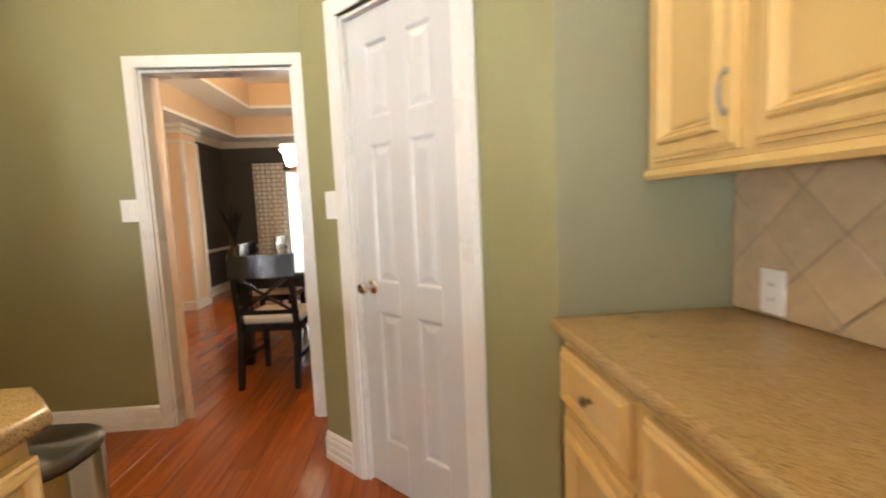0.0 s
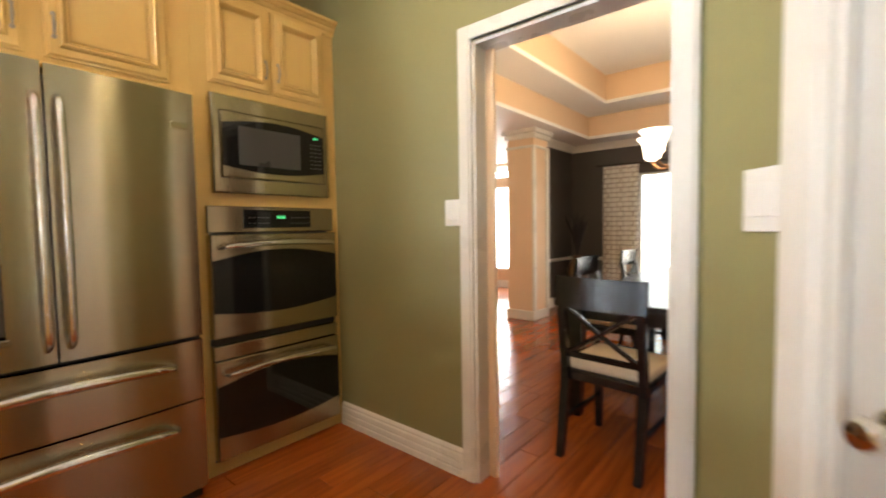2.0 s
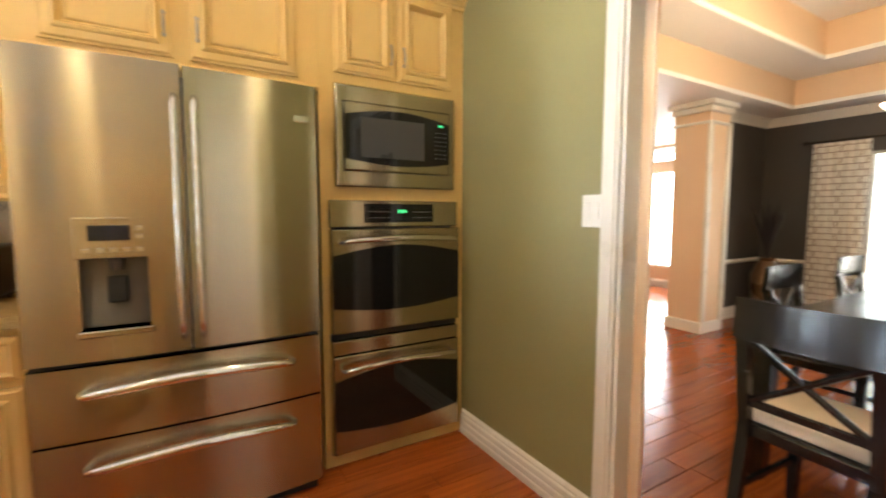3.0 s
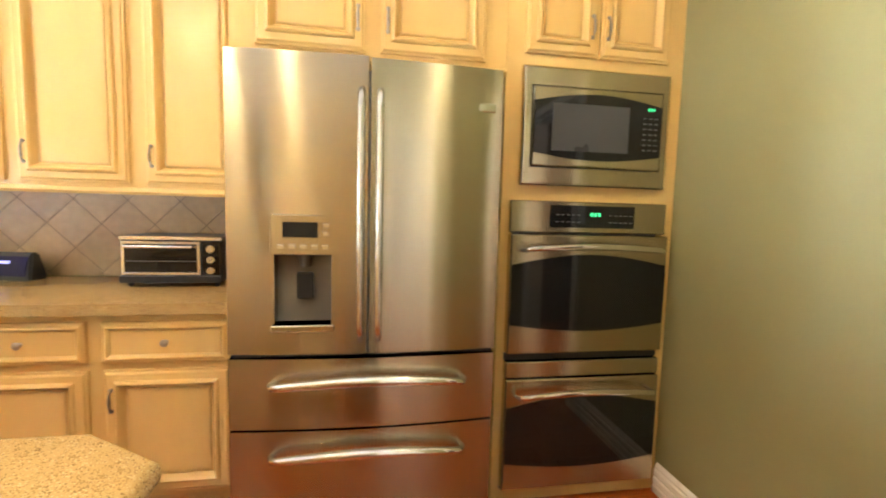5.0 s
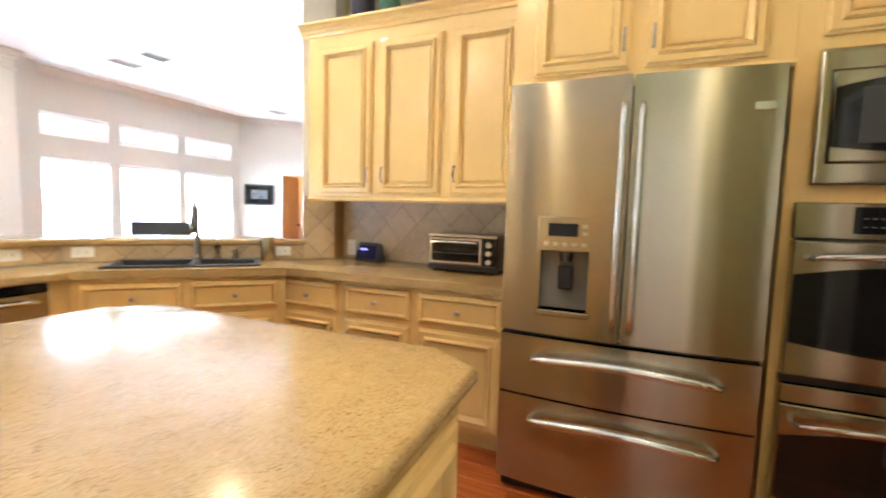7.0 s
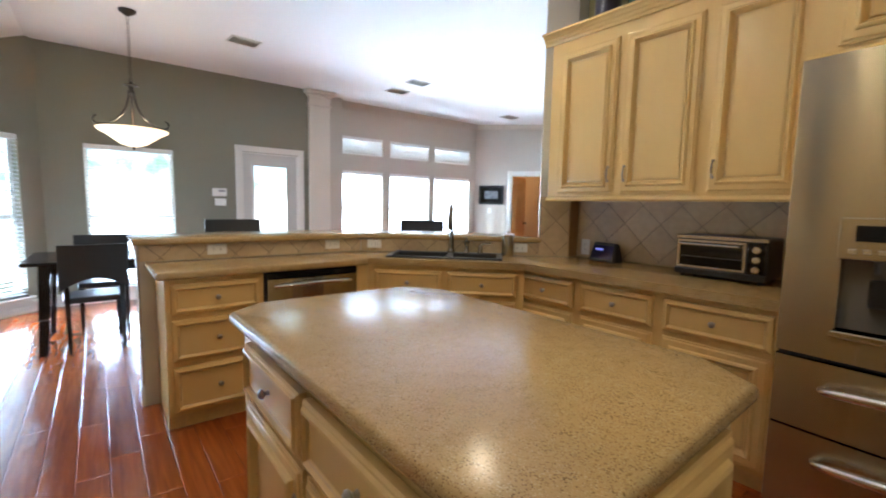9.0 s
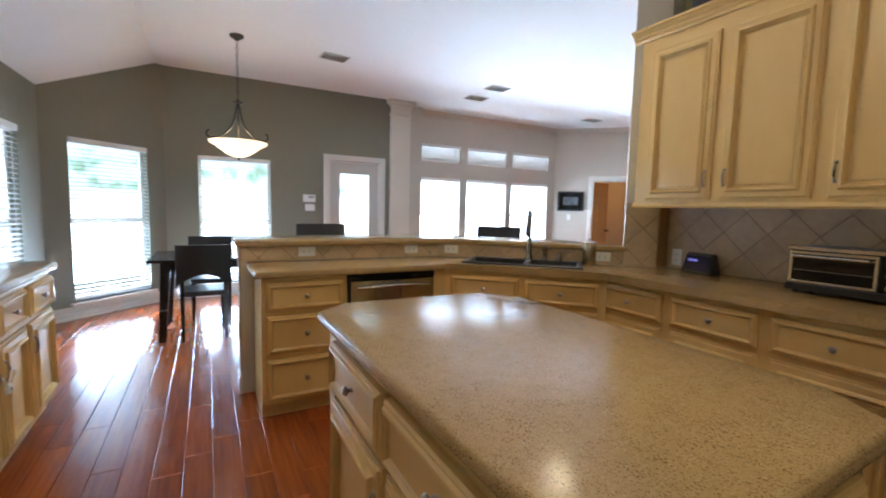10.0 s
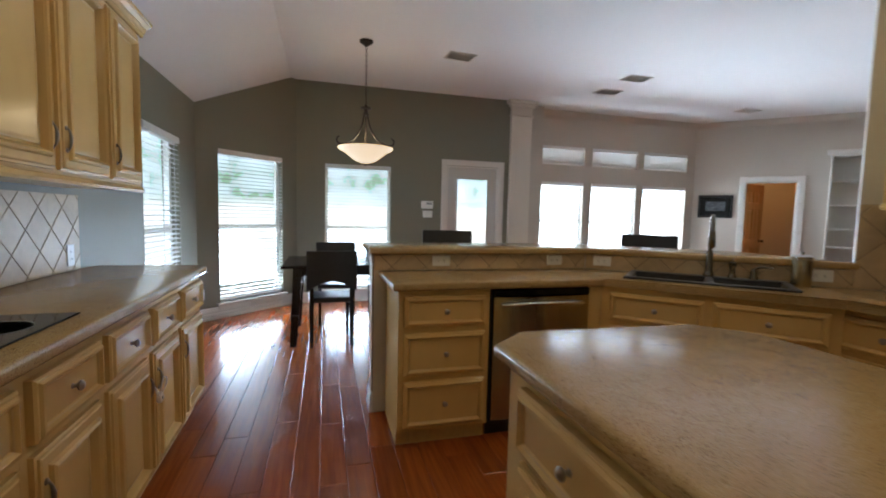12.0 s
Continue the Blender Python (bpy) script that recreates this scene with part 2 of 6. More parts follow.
M_CREAM = mat("cream_cabinet_paint", (0.645, 0.435, 0.165), rough=0.19, vary=0.035, grain=14, big=1.3, stretch=(1, 1, 0.3), warm=0.8, rvary=0.03)
# a deeper cream, used for the moulding lines and toe kicks
M_DEEPCREAM = mat("deeper_cream_paint", (0.545, 0.355, 0.128), rough=0.4, vary=0.15)
M_GREEN = mat("olive_green_wall_paint", (0.245, 0.222, 0.096), rough=0.55, vary=0.03, grain=180, big=1.5, bump=0.12)
M_SAGE = mat("sage_grey_wall_paint", (0.208, 0.198, 0.142), rough=0.55, vary=0.03, grain=180, big=1.5, bump=0.12)
# end wall's green, set between the olive and the sage grey
M_MIDGREEN = mat("mid_sage_green", (0.236, 0.222, 0.124), rough=0.55, vary=0.03, grain=180, big=1.5, bump=0.12)
M_GREIGE = mat("pale_greige_wall_paint", (0.54, 0.485, 0.405), rough=0.6, vary=0.03, grain=180, big=1.5, bump=0.12)
M_COLUMN = mat("pale_cream_column_paint", (0.66, 0.60, 0.50), rough=0.5, vary=0.03, grain=120, big=2, bump=0.06)
M_TAUPE = mat("dark_taupe_wall_paint", (0.055, 0.047, 0.040), rough=0.55, vary=0.05, grain=180, big=1.5, bump=0.1)
M_HALLPAINT = mat("warm_tan_hall_paint", (0.66, 0.44, 0.24), rough=0.6, vary=0.03, grain=180, big=1.5, bump=0.1)
M_PEACH = mat("peach_beige_wall_paint", (0.74, 0.54, 0.36), rough=0.6, vary=0.03, grain=180, big=1.5, bump=0.1)
M_CEIL = mat("white_ceiling_paint", (0.83, 0.82, 0.80), rough=0.85, vary=0.03, grain=260, big=1.2, bump=0.25)
M_TRIM = mat("white_trim_paint", (0.70, 0.67, 0.605), rough=0.3, vary=0.025, grain=60, big=4)
M_DOOR = mat("white_door_paint", (0.549, 0.533, 0.496), rough=0.32, vary=0.025, grain=60, big=4, bump=0.03)
M_QUARTZ = quartz("beige_speckled_stone")
M_TILE = mat("beige_stone_tile", (0.49, 0.36, 0.212), rough=0.38, vary=0.14, grain=26, big=6, bump=0.08, rand=0.25)
M_GROUT = mat("brown_grout", (0.20, 0.15, 0.10), rough=0.8, vary=0.1, grain=200)
M_STEEL = brushed("brushed_stainless_steel", (0.46, 0.40, 0.285), 0.205, (90, 90, 0.6))
M_STEEL_H = brushed("polished_handle_steel", (0.70, 0.68, 0.64), 0.16, (4, 4, 4))
M_DARKSTEEL = brushed("dark_steel", (0.16, 0.15, 0.14), 0.35, (10, 10, 10))
M_TAN = mat("streaked_tan", (0.36, 0.215, 0.085), rough=0.4, vary=0.12, grain=10, stretch=(6, 6, 1))
M_BLACKGLASS = mat("black_oven_glass", (0.008, 0.008, 0.009), rough=0.05, vary=0.1, spec=0.4)
M_BLACK = mat("black_plastic", (0.012, 0.012, 0.013), rough=0.35, vary=0.1, grain=90)
M_GRAYPL = mat("grey_plastic", (0.30, 0.30, 0.29), rough=0.4, vary=0.06)
M_WHITEPL = mat("white_plastic", (0.78, 0.76, 0.71), rough=0.35, vary=0.02)
M_PEWTER = mat("antique_pewter", (0.34, 0.30, 0.24), rough=0.30, metal=1.0, vary=0.25, grain=60)
M_NICKEL = mat("satin_nickel", (0.24, 0.22, 0.19), rough=0.20, metal=1.0, vary=0.06)
M_KNOB = mat("polished_pale_nickel", (0.78, 0.74, 0.66), rough=0.12, metal=1.0, vary=0.04)
M_BRONZE = mat("dark_bronze", (0.045, 0.038, 0.032), rough=0.42, metal=0.7, vary=0.3, grain=50)
M_BLACKWOOD = mat("black_stained_wood", (0.010, 0.008, 0.008), rough=0.24, vary=0.35, grain=14, stretch=(1, 1, 8), bump=0.05)
M_CUSHION = mat("cream_seat_fabric", (0.56, 0.48, 0.36), rough=0.9, vary=0.08, grain=300, bump=0.3)
M_LEATHER = mat("black_leather", (0.012, 0.011, 0.011), rough=0.38, vary=0.2, grain=120, bump=0.2)
M_BLIND = mat("white_blind_slat", (0.80, 0.80, 0.78), rough=0.45, vary=0.03, grain=60)
M_ORANGEWOOD = mat("honey_oak_door_wood", (0.50, 0.22, 0.06), rough=0.38, vary=0.2, grain=8, stretch=(8, 8, 1), bump=0.05)
M_SINK = mat("black_granite_composite", (0.016, 0.016, 0.018), rough=0.38, vary=0.3, grain=200)
M_SHADE = glow("lit_alabaster_glass", (1.0, 0.78, 0.52), 1.1)
M_BULB = glow("lit_frosted_glass_shade", (1.0, 0.86, 0.66), 3.2)
M_CAN = glow("recessed_lamp_glow", (1.0, 0.80, 0.52), 24.0)
M_GREENLED = glow("green_display_digits", (0.05, 0.9, 0.35), 0.28)
M_BLUELED = glow("blue_display", (0.30, 0.32, 1.0), 0.45)
M_GLASS = clear_glass("window_glass")
M_MIRRORBLACK = mat("black_framed_print", (0.02, 0.022, 0.025), rough=0.15, vary=0.6, grain=12, big=5)

# ================= the large structure =================


def wall(name, a, b, height, thick, material, openings=(), z0=0.0, label="", category="wall"):
    """A wall from a to b, the room on its right-hand side; openings (s0, s1, z0, z1) go through it."""
    a, b = Vector(a), Vector(b)
    length = (b - a).length
    ang = math.degrees(math.atan2(b.y - a.y, b.x - a.x))
    bm = bmesh.new()
    cuts = sorted({0.0, length, *[o[0] for o in openings], *[o[1] for o in openings]})
    for s0, s1 in zip(cuts, cuts[1:]):
        mid = (s0 + s1) / 2
        zs, cur = [], z0
        for o in sorted((o for o in openings if o[0] <= mid <= o[1]), key=lambda o: o[2]):
            if o[2] > cur + 1e-4:
                zs.append((cur, o[2]))
            cur = o[3]
        if cur < height - 1e-4:
            zs.append((cur, height))
        for u, v in zs:
            box(bm, s0, s1, 0, thick, u, v)
    bmesh.ops.remove_doubles(bm, verts=bm.verts, dist=1e-4)
    ob = part(name, bm, material)
    ob.matrix_basis = pose(a.x, a.y, 0, 0, 0, ang)
    return tagged(ob, label, category, kind="structure")


def frame_at(a, b):
    """The wall's own axes: x along it, -y into the room."""
    return pose(a[0], a[1], 0, 0, 0, math.degrees(math.atan2(b[1] - a[1], b[0] - a[0])))


A1, A2 = (W_WALL, -3.82), (0.66, Y_NOOK)
P1, P2 = (0.035, 2.849), (0.93, 1.954)
L1, L2 = (-6.32, Y_LIV), (-8.32, Y_LIV + 2.0)

wall("wall_fridge", (W_FRIDGE, -0.20), (W_FRIDGE, Y_DOOR + 0.12), CEIL, 0.15, M_GREEN, label="olive green painted kitchen wall behind the cabinets")
wall("wall_doorway", (W_FRIDGE, Y_DOOR), (P1[0], Y_DOOR), CEIL, 0.12, M_GREEN, [(1.794, 2.625, 0, 2.05)], label="olive green wall with a cased doorway")
wall("wall_return", (P1[0], Y_DOOR), P1, CEIL, 0.1, M_GREEN, label="short olive green wall return beside the doorway")
wall("wall_pantry", P1, P2, CEIL, 0.12, M_GREEN, [(0.305, 0.915, 0, 2.03)], label="angled olive green wall holding the pantry door")
wall("wall_end", P2, (W_WALL, P2[1]), CEIL, 0.12, M_MIDGREEN, label="sage green wall at the end of the counter")
wall("wall_cooktop", (W_WALL, P2[1]), A1, CEIL, 0.15, M_SAGE, [(P2[1] + 2.40, P2[1] + 3.27, 0.18, 1.93)], label="sage grey wall beside the counter and nook")
wall("wall_bay", A1, A2, CEIL, 0.15, M_SAGE, [(0.26, 1.15, 0.18, 1.95)], label="angled sage grey wall of the breakfast nook")
wall("wall_nook", A2, (-2.45, Y_NOOK), CEIL, 0.15, M_SAGE, [(0.375, 1.29, 0.18, 1.93), (2.13, 2.94, 0, 1.99)], label="sage grey nook wall with a window and a glazed door")
wall("wall_nook_return", (-2.8, Y_NOOK - 0.45), (-2.8, Y_NOOK - 0.15), CEIL, 0.3, M_GREIGE, label="pale wall return behind the column")
wall("wall_living", (-2.45, Y_LIV), L1, CEIL, 0.15, M_GREIGE, [(0.635, 1.545, 2.14, 2.455), (1.697, 2.617, 2.14, 2.455), (2.748, 3.69, 2.14, 2.455),
     (0.635, 1.545, 0.55, 1.86), (1.697, 2.617, 0.55, 1.86), (2.748, 3.69, 0.55, 1.86)], label="pale greige living room wall with six windows")
wall("wall_hall", L1, L2, CEIL, 0.15, M_GREIGE, [(0.80, 1.53, 0, 1.955), (1.92, 2.7, 0.0, 2.40)], label="angled greige wall with an open doorway")
wall("wall_living_far", L2, (L2[0], 3.6), CEIL, 0.15, M_GREIGE, label="plain greige living room wall")
wall("wall_living_near", (L2[0], 3.45), (W_FRIDGE - 0.15, 3.45), CEIL, 0.15, M_GREIGE, label="plain greige living room wall")
# small hall behind the open doorway
hall = frame_at(L1, L2)
for nm, x0, x1, y0, y1, m in (("wall_hall_back", 0.3, 1.9, 1.6, 1.7, M_HALLPAINT), ("wall_hall_side", 1.75, 1.85, 0.15, 1.6, M_HALLPAINT), ("wall_hall_left", 0.4, 0.5, 0.15, 1.6, M_HALLPAINT)):
    tagged(part(nm, B(x0, x1, y0, y1, 0, 2.5), m), "peach beige wall of the small hall", "wall", kind="structure").matrix_basis = hall
tagged(part("ceiling_hall", B(0.3, 1.9, 0.15, 1.7, 2.5, 2.55), M_CEIL), "plain white ceiling of the small hall", "ceiling", kind="structure").matrix_basis = hall

# the cooktop wall's tiled stretch stands slightly askew
bm = bmesh.new()
slab(bm, [(1.47, 1.953), (1.6395, 1.953), (1.6395, -1.45), (1.634, -1.45)], 0, CEIL - 0.001)
tagged(part("wall_splash", bm, M_SAGE), "sage grey wall behind the cooktop counter", "wall", kind="structure")

# stub wall and knee wall of the peninsula
bm = bmesh.new()
slab(bm, [(-2.475, -0.212), (-2.50, -0.237), (-2.905, -0.16), (-2.905, -0.052), (-2.635, -0.052)], 0, CEIL)
tagged(part("wall_stub", bm, M_GREIGE), "pale angled stub wall ending the cabinet run", "wall", kind="structure")
# tan strip laid over the stub wall's side, next to the tiles
tagged(part("strip_stub", B(-2.737, -2.634, -0.0515, -0.046, 0.901, 1.356), M_TAN), "narrow tan strip on the stub wall's side", "trim", kind="structure")
K = [(0.0, -1.21), (-1.477, -1.21), (-2.44, -0.247)]
bm = bmesh.new()
slab(bm, [(0, -1.21), (0, -1.36), (-1.54, -1.36), (-2.48, -0.42), (-2.48, -0.207), (-1.477, -1.21)], 0, 1.0)
tagged(part("wall_knee", bm, M_GREIGE), "low wall that carries the raised bar", "wall", kind="structure")

# ridged white foot and cap round the knee wall's end
for name, z, hs, label in (("trim_bar_foot", 0.0, (0.032, 0.030, 0.030, 0.022), "white ridged foot of the bar's end"), ("trim_bar_cap", 0.902, (0.020, 0.024, 0.024, 0.028), "white ridged moulding under the bar top")):
    bm = bmesh.new()
    for i, h in enumerate(hs):
        e = 0.022 - 0.004 * i if z == 0.0 else 0.008 + 0.004 * i
        box(bm, -0.03, e, -1.36 - e, -1.212, z + 0.0005, z + h - 0.004, bevel=0.003)
        box(bm, -0.03, e - 0.006, -1.36 - e + 0.006, -1.212, z + h - 0.004, z + h + 0.0005)
        z += h
    tagged(part(name, bm, M_TRIM), label, "trim", kind="structure")

# column between nook and living room
bm = bmesh.new()
box(bm, -2.79, -2.45, Y_NOOK - 0.15, Y_NOOK + 0.06, 0, CEIL, bevel=0.004)
box(bm, -2.81, -2.43, Y_NOOK - 0.17, Y_NOOK + 0.08, 2.78, 2.81, bevel=0.008)
box(bm, -2.82, -2.42, Y_NOOK - 0.17, Y_NOOK + 0.09, 2.92, 2.96, bevel=0.008)
box(bm, -2.86, -2.38, Y_NOOK - 0.17, Y_NOOK + 0.13, 2.96, CEIL - 0.002, bevel=0.012)
tagged(part("column", bm, M_COLUMN), "square pale column with a moulded capital", "column", kind="structure")

# ceilings
bm = bmesh.new()
box(bm, -8.5, 0.72, -5.3, 3.5, CEIL, CEIL + 0.1)
tagged(part("ceiling", bm, M_CEIL), "white textured kitchen and living room ceiling", "ceiling", kind="structure")
bm = bmesh.new()
v = [bm.verts.new(c) for c in ((0.72, -5.3, CEIL), (0.72, 3.5, CEIL), (1.9, 3.5, CEIL - 0.80), (1.9, -5.3, CEIL - 0.80), (0.72, -5.3, CEIL + 0.1), (0.72, 3.5, CEIL + 0.1), (1.9, 3.5, CEIL - 0.70), (1.9, -5.3, CEIL - 0.70))]
for q in ((0, 1, 2, 3), (7, 6, 5, 4), (0, 3, 7, 4), (1, 5, 6, 2), (3, 2, 6, 7)):
    bm.faces.new([v[i] for i in q])
tagged(part("ceiling_slope", bm, M_CEIL), "sloping white ceiling along the cooktop wall", "ceiling", kind="structure")

# dining room and foyer
wall("wall_dining_left", (-2.65, 6.95), (-2.65, 8.3), 2.8, 0.12, M_TAUPE, label="dark taupe dining room wall")
wall("wall_dining_far", (-2.65, 8.3), (1.3, 8.3), 2.8, 0.15, M_TAUPE, [(1.0, 1.575, 0.35, 1.95), (1.65, 3.1, 0.35, 1.95)], label="dark taupe dining room wall with a wide window")
wall("wall_dining_right", (1.2, 8.3), (1.2, 3.4), 2.8, 0.12, M_TAUPE, label="plain dark taupe dining room wall")
wall("wall_dining_near", (1.2, 3.4), (-0.03, 3.4), 2.8, 0.02, M_PEACH, label="plain dining room wall behind the pantry")
wall("wall_foyer_near", (-0.9, 3.405), (-6.2, 3.405), 2.8, 0.02, M_PEACH, label="plain peach foyer wall")
wall("wall_foyer_left", (-6.0, 3.4), (-6.0, 9.2), 2.8, 0.12, M_PEACH, label="plain peach foyer wall")
wall("wall_foyer_far", (-6.0, 9.0), (-2.65, 9.0), 2.8, 0.15, M_PEACH, [(1.0, 2.3, 0.35, 2.0), (1.0, 2.3, 2.15, 2.42)], label="peach foyer wall with a tall window")
wall("wall_foyer_side", (-2.77, 9.0), (-2.77, 6.95), 2.8, 0.02, M_PEACH, label="peach wall beside the foyer")
bm = bmesh.new()
box(bm, -2.80, -2.42, 6.60, 6.98, 0, 2.44, bevel=0.004)
tagged(part("column_dining", bm, M_PEACH), "square peach pier at the dining room entrance", "column", kind="structure")
bm = bmesh.new()
box(bm, -2.82, -2.40, 6.58, 7.0, 2.20, 2.23, bevel=0.006)
box(bm, -2.83, -2.39, 6.57, 7.01, 2.32, 2.38, bevel=0.01)
box(bm, -2.86, -2.36, 6.54, 7.04, 2.38, 2.438, bevel=0.012)
box(bm, -2.44, -2.40, 6.585, 6.64, 0.12, 2.2, bevel=0.004)
box(bm, -2.44, -2.40, 6.92, 7.0, 0.12, 2.2, bevel=0.004)
box(bm, -2.82, -2.405, 6.57, 7.0, 0.0, 0.12, bevel=0.006)
tagged(part("trim_pier", bm, M_TRIM), "white capital, corner strips and base of the pier", "trim", kind="structure")
TX0, TX1, TY0, TY1 = -2.20, 0.78, 3.90, 7.84
bm = bmesh.new()


def ring_ceiling(bm, o, i, z0, z1):
    """A flat frame between two rectangles (x0, x1, y0, y1)."""
    box(bm, o[0], i[0], o[2], o[3], z0, z1)
    box(bm, i[1], o[1], o[2], o[3], z0, z1)
    box(bm, i[0], i[1], o[2], i[2], z0, z1)
    box(bm, i[0], i[1], i[3], o[3], z0, z1)


ring_ceiling(bm, (-6.2, 1.35, 3.4, 9.2), (TX0, TX1, TY0, TY1), 2.44, 2.48)
ring_ceiling(bm, (TX0 - 0.1, TX1 + 0.1, TY0 - 0.1, TY1 + 0.1), (TX0 + 0.44, TX1 - 0.44, TY0 + 0.5, TY1 - 0.56), 2.75, 2.79)
box(bm, TX0, TX1, TY0, TY1, 3.10, 3.14)
tagged(part("ceiling_dining", bm, M_CEIL), "white stepped tray ceiling of the dining room", "ceiling", kind="structure")
bm = bmesh.new()
ring_ceiling(bm, (TX0 - 0.02, TX1 + 0.02, TY0 - 0.02, TY1 + 0.02), (TX0, TX1, TY0, TY1), 2.4805, 2.7495)
ring_ceiling(bm, (TX0 + 0.42, TX1 - 0.42, TY0 + 0.48, TY1 - 0.54), (TX0 + 0.44, TX1 - 0.44, TY0 + 0.5, TY1 - 0.56), 2.7905, 3.0995)
tagged(part("ceiling_tray_band", bm, M_PEACH), "peach painted risers of the tray ceiling", "ceiling", kind="structure")

# outdoors: lawn to the horizon, patio, fence
tagged(part("ground", B(-400, 400, -400, 400, -0.6, -0.25), mat("dry_lawn", (0.22, 0.21, 0.10), rough=0.95, vary=0.3, grain=20, big=0.4)), "pale lawn outside the windows", "lawn", kind="structure")

# ================= windows, doors and trim =================


def casing(name, m, x0, x1, z1, w=0.085, z0=0.0, label="white moulded door casing"):
    bm = bmesh.new()
    for d, e in ((0.0, 0.018), (0.012, 0.024), (0.05, 0.020)):
        ww = w - d - (0.012 if d else 0)
        box(bm, x0 - w + d, x0 - w + d + ww, -e, 0.0, z0, z1 + w - d, bevel=0.003)
        box(bm, x1 + w - d - ww, x1 + w - d, -e, 0.0, z0, z1 + w - d, bevel=0.003)
        box(bm, x0 - w + d + ww, x1 + w - d - ww, -e, 0.0, z1 + 0.006, z1 + w - d, bevel=0.003)
    box(bm, x0, x0 + 0.014, -0.002, 0.12, z0, z1)
    box(bm, x1 - 0.014, x1, -0.002, 0.12, z0, z1)
    box(bm, x0 + 0.014, x1 - 0.014, -0.002, 0.12, z1 - 0.014, z1)
    ob = part(name, bm, M_TRIM)
    ob.matrix_basis = m
    return tagged(ob, label, "door casing", kind="structure")


casing("trim_doorway", frame_at((W_FRIDGE, Y_DOOR), (0, Y_DOOR)), 1.794, 2.625, 2.05, w=0.073)
casing("trim_pantry", frame_at(P1, P2), 0.305, 0.915, 2.03)
casing("trim_nook_door", frame_at(A2, (-2.45, Y_NOOK)), 2.13, 2.94, 1.99, w=0.09)
casing("trim_hall_door", hall, 0.80, 1.53, 1.955, w=0.095)


def window_unit(name, m, x0, x1, z0, z1, depth=0.15, pitch=0.044, sill=True, tilt=10, label="", stool=True):
    """A window in its opening: drywall return, frame, sashes with panes, sill and a slatted blind with its rails and cords."""
    top = thing(name, m, label, "window", kind="structure")
    bm = bmesh.new()
    f = 0.045
    box(bm, x0, x0 + f, 0.07, 0.12, z0, z1, bevel=0.004)
    box(bm, x1 - f, x1, 0.07, 0.12, z0, z1, bevel=0.004)
    box(bm, x0 + f, x1 - f, 0.07, 0.12, z1 - f, z1, bevel=0.004)
    box(bm, x0 + f, x1 - f, 0.07, 0.12, z0, z0 + f, bevel=0.004)
    zm = (z0 + z1) / 2
    if z1 - z0 > 0.8:
        box(bm, x0 + f, x1 - f, 0.075, 0.115, zm - 0.025, zm + 0.025, bevel=0.004)
    part("window_frame", bm, M_TRIM, top)
    for u, v in (((z0 + f, zm - 0.025), (zm + 0.025, z1 - f)) if z1 - z0 > 0.8 else ((z0 + f, z1 - f),)):
        part("pane", B(x0 + f, x1 - f, 0.094, 0.098, u, v), M_GLASS, top).visible_shadow = False
    if sill:
        bm = bmesh.new()
        box(bm, x0 - 0.05, x1 + 0.05, -0.045, 0.07, z0 - 0.028, z0, bevel=0.006)
        box(bm, x0 - 0.03, x1 + 0.03, -0.018, -0.001, z0 - 0.10, z0 - 0.028, bevel=0.004)
        part("window_sill", bm, M_TRIM, top)
    # blind
    part("headrail", B(x0 + 0.006, x1 - 0.006, -0.012, 0.045, z1 - 0.06, z1 - 0.003, bevel=0.005), M_BLIND, top)
    zb = z0 + 0.02
    part("bottom_rail", B(x0 + 0.01, x1 - 0.01, 0.0, 0.045, zb, zb + 0.018, bevel=0.004), M_BLIND, top)
    bm = bmesh.new()
    w, c, s = 0.024, math.cos(radians(tilt)), math.sin(radians(tilt))
    vs = [[bm.verts.new((x, y, z)) for x in (x0 + 0.01, x1 - 0.01)] for y, z in ((-w * c, -w * s), (0, 0.0022), (w * c, w * s), (w * c, w * s - 0.0028), (0, -0.0006), (-w * c, -w * s - 0.0028))]
    for i in range(6):
        bm.faces.new((vs[i][0], vs[i][1], vs[(i + 1) % 6][1], vs[(i + 1) % 6][0]))
    first = part("slat", bm, M_BLIND, top)
    z = z1 - 0.075
    first.location = (0, 0.022, z)
    k = 0
    while z - pitch > zb + 0.03:
        z -= pitch
        o = first.copy()
        scene.collection.objects.link(o)
        k += 1
        o.location = (0, 0.022, z)
        o.rotation_euler = (radians(random.uniform(-2.5, 2.5)), 0, radians(random.uniform(-0.05, 0.05)))
    bm = bmesh.new()
    for x in (x0 + 0.14, x1 - 0.14):
        box(bm, x - 0.002, x + 0.002, -0.004, -0.001, zb, z1 - 0.06)
    part("cord", bm, M_BLIND, top)
    return top


wr = frame_at((W_WALL, P2[1]), A1)
window_unit("window_1", wr, P2[1] + 2.40, P2[1] + 3.27, 0.18, 1.93, label="tall nook window with half-open white blinds")
wb = frame_at(A1, A2)
window_unit("window_2", wb, 0.26, 1.15, 0.18, 1.95, label="tall window in the angled nook wall with white blinds")
wn_ = frame_at(A2, (-2.45, Y_NOOK))
window_unit("window_3", wn_, 0.375, 1.29, 0.18, 1.93, label="tall window in the nook's back wall with white blinds")
wl = frame_at((-2.45, Y_LIV), L1)
k = 4
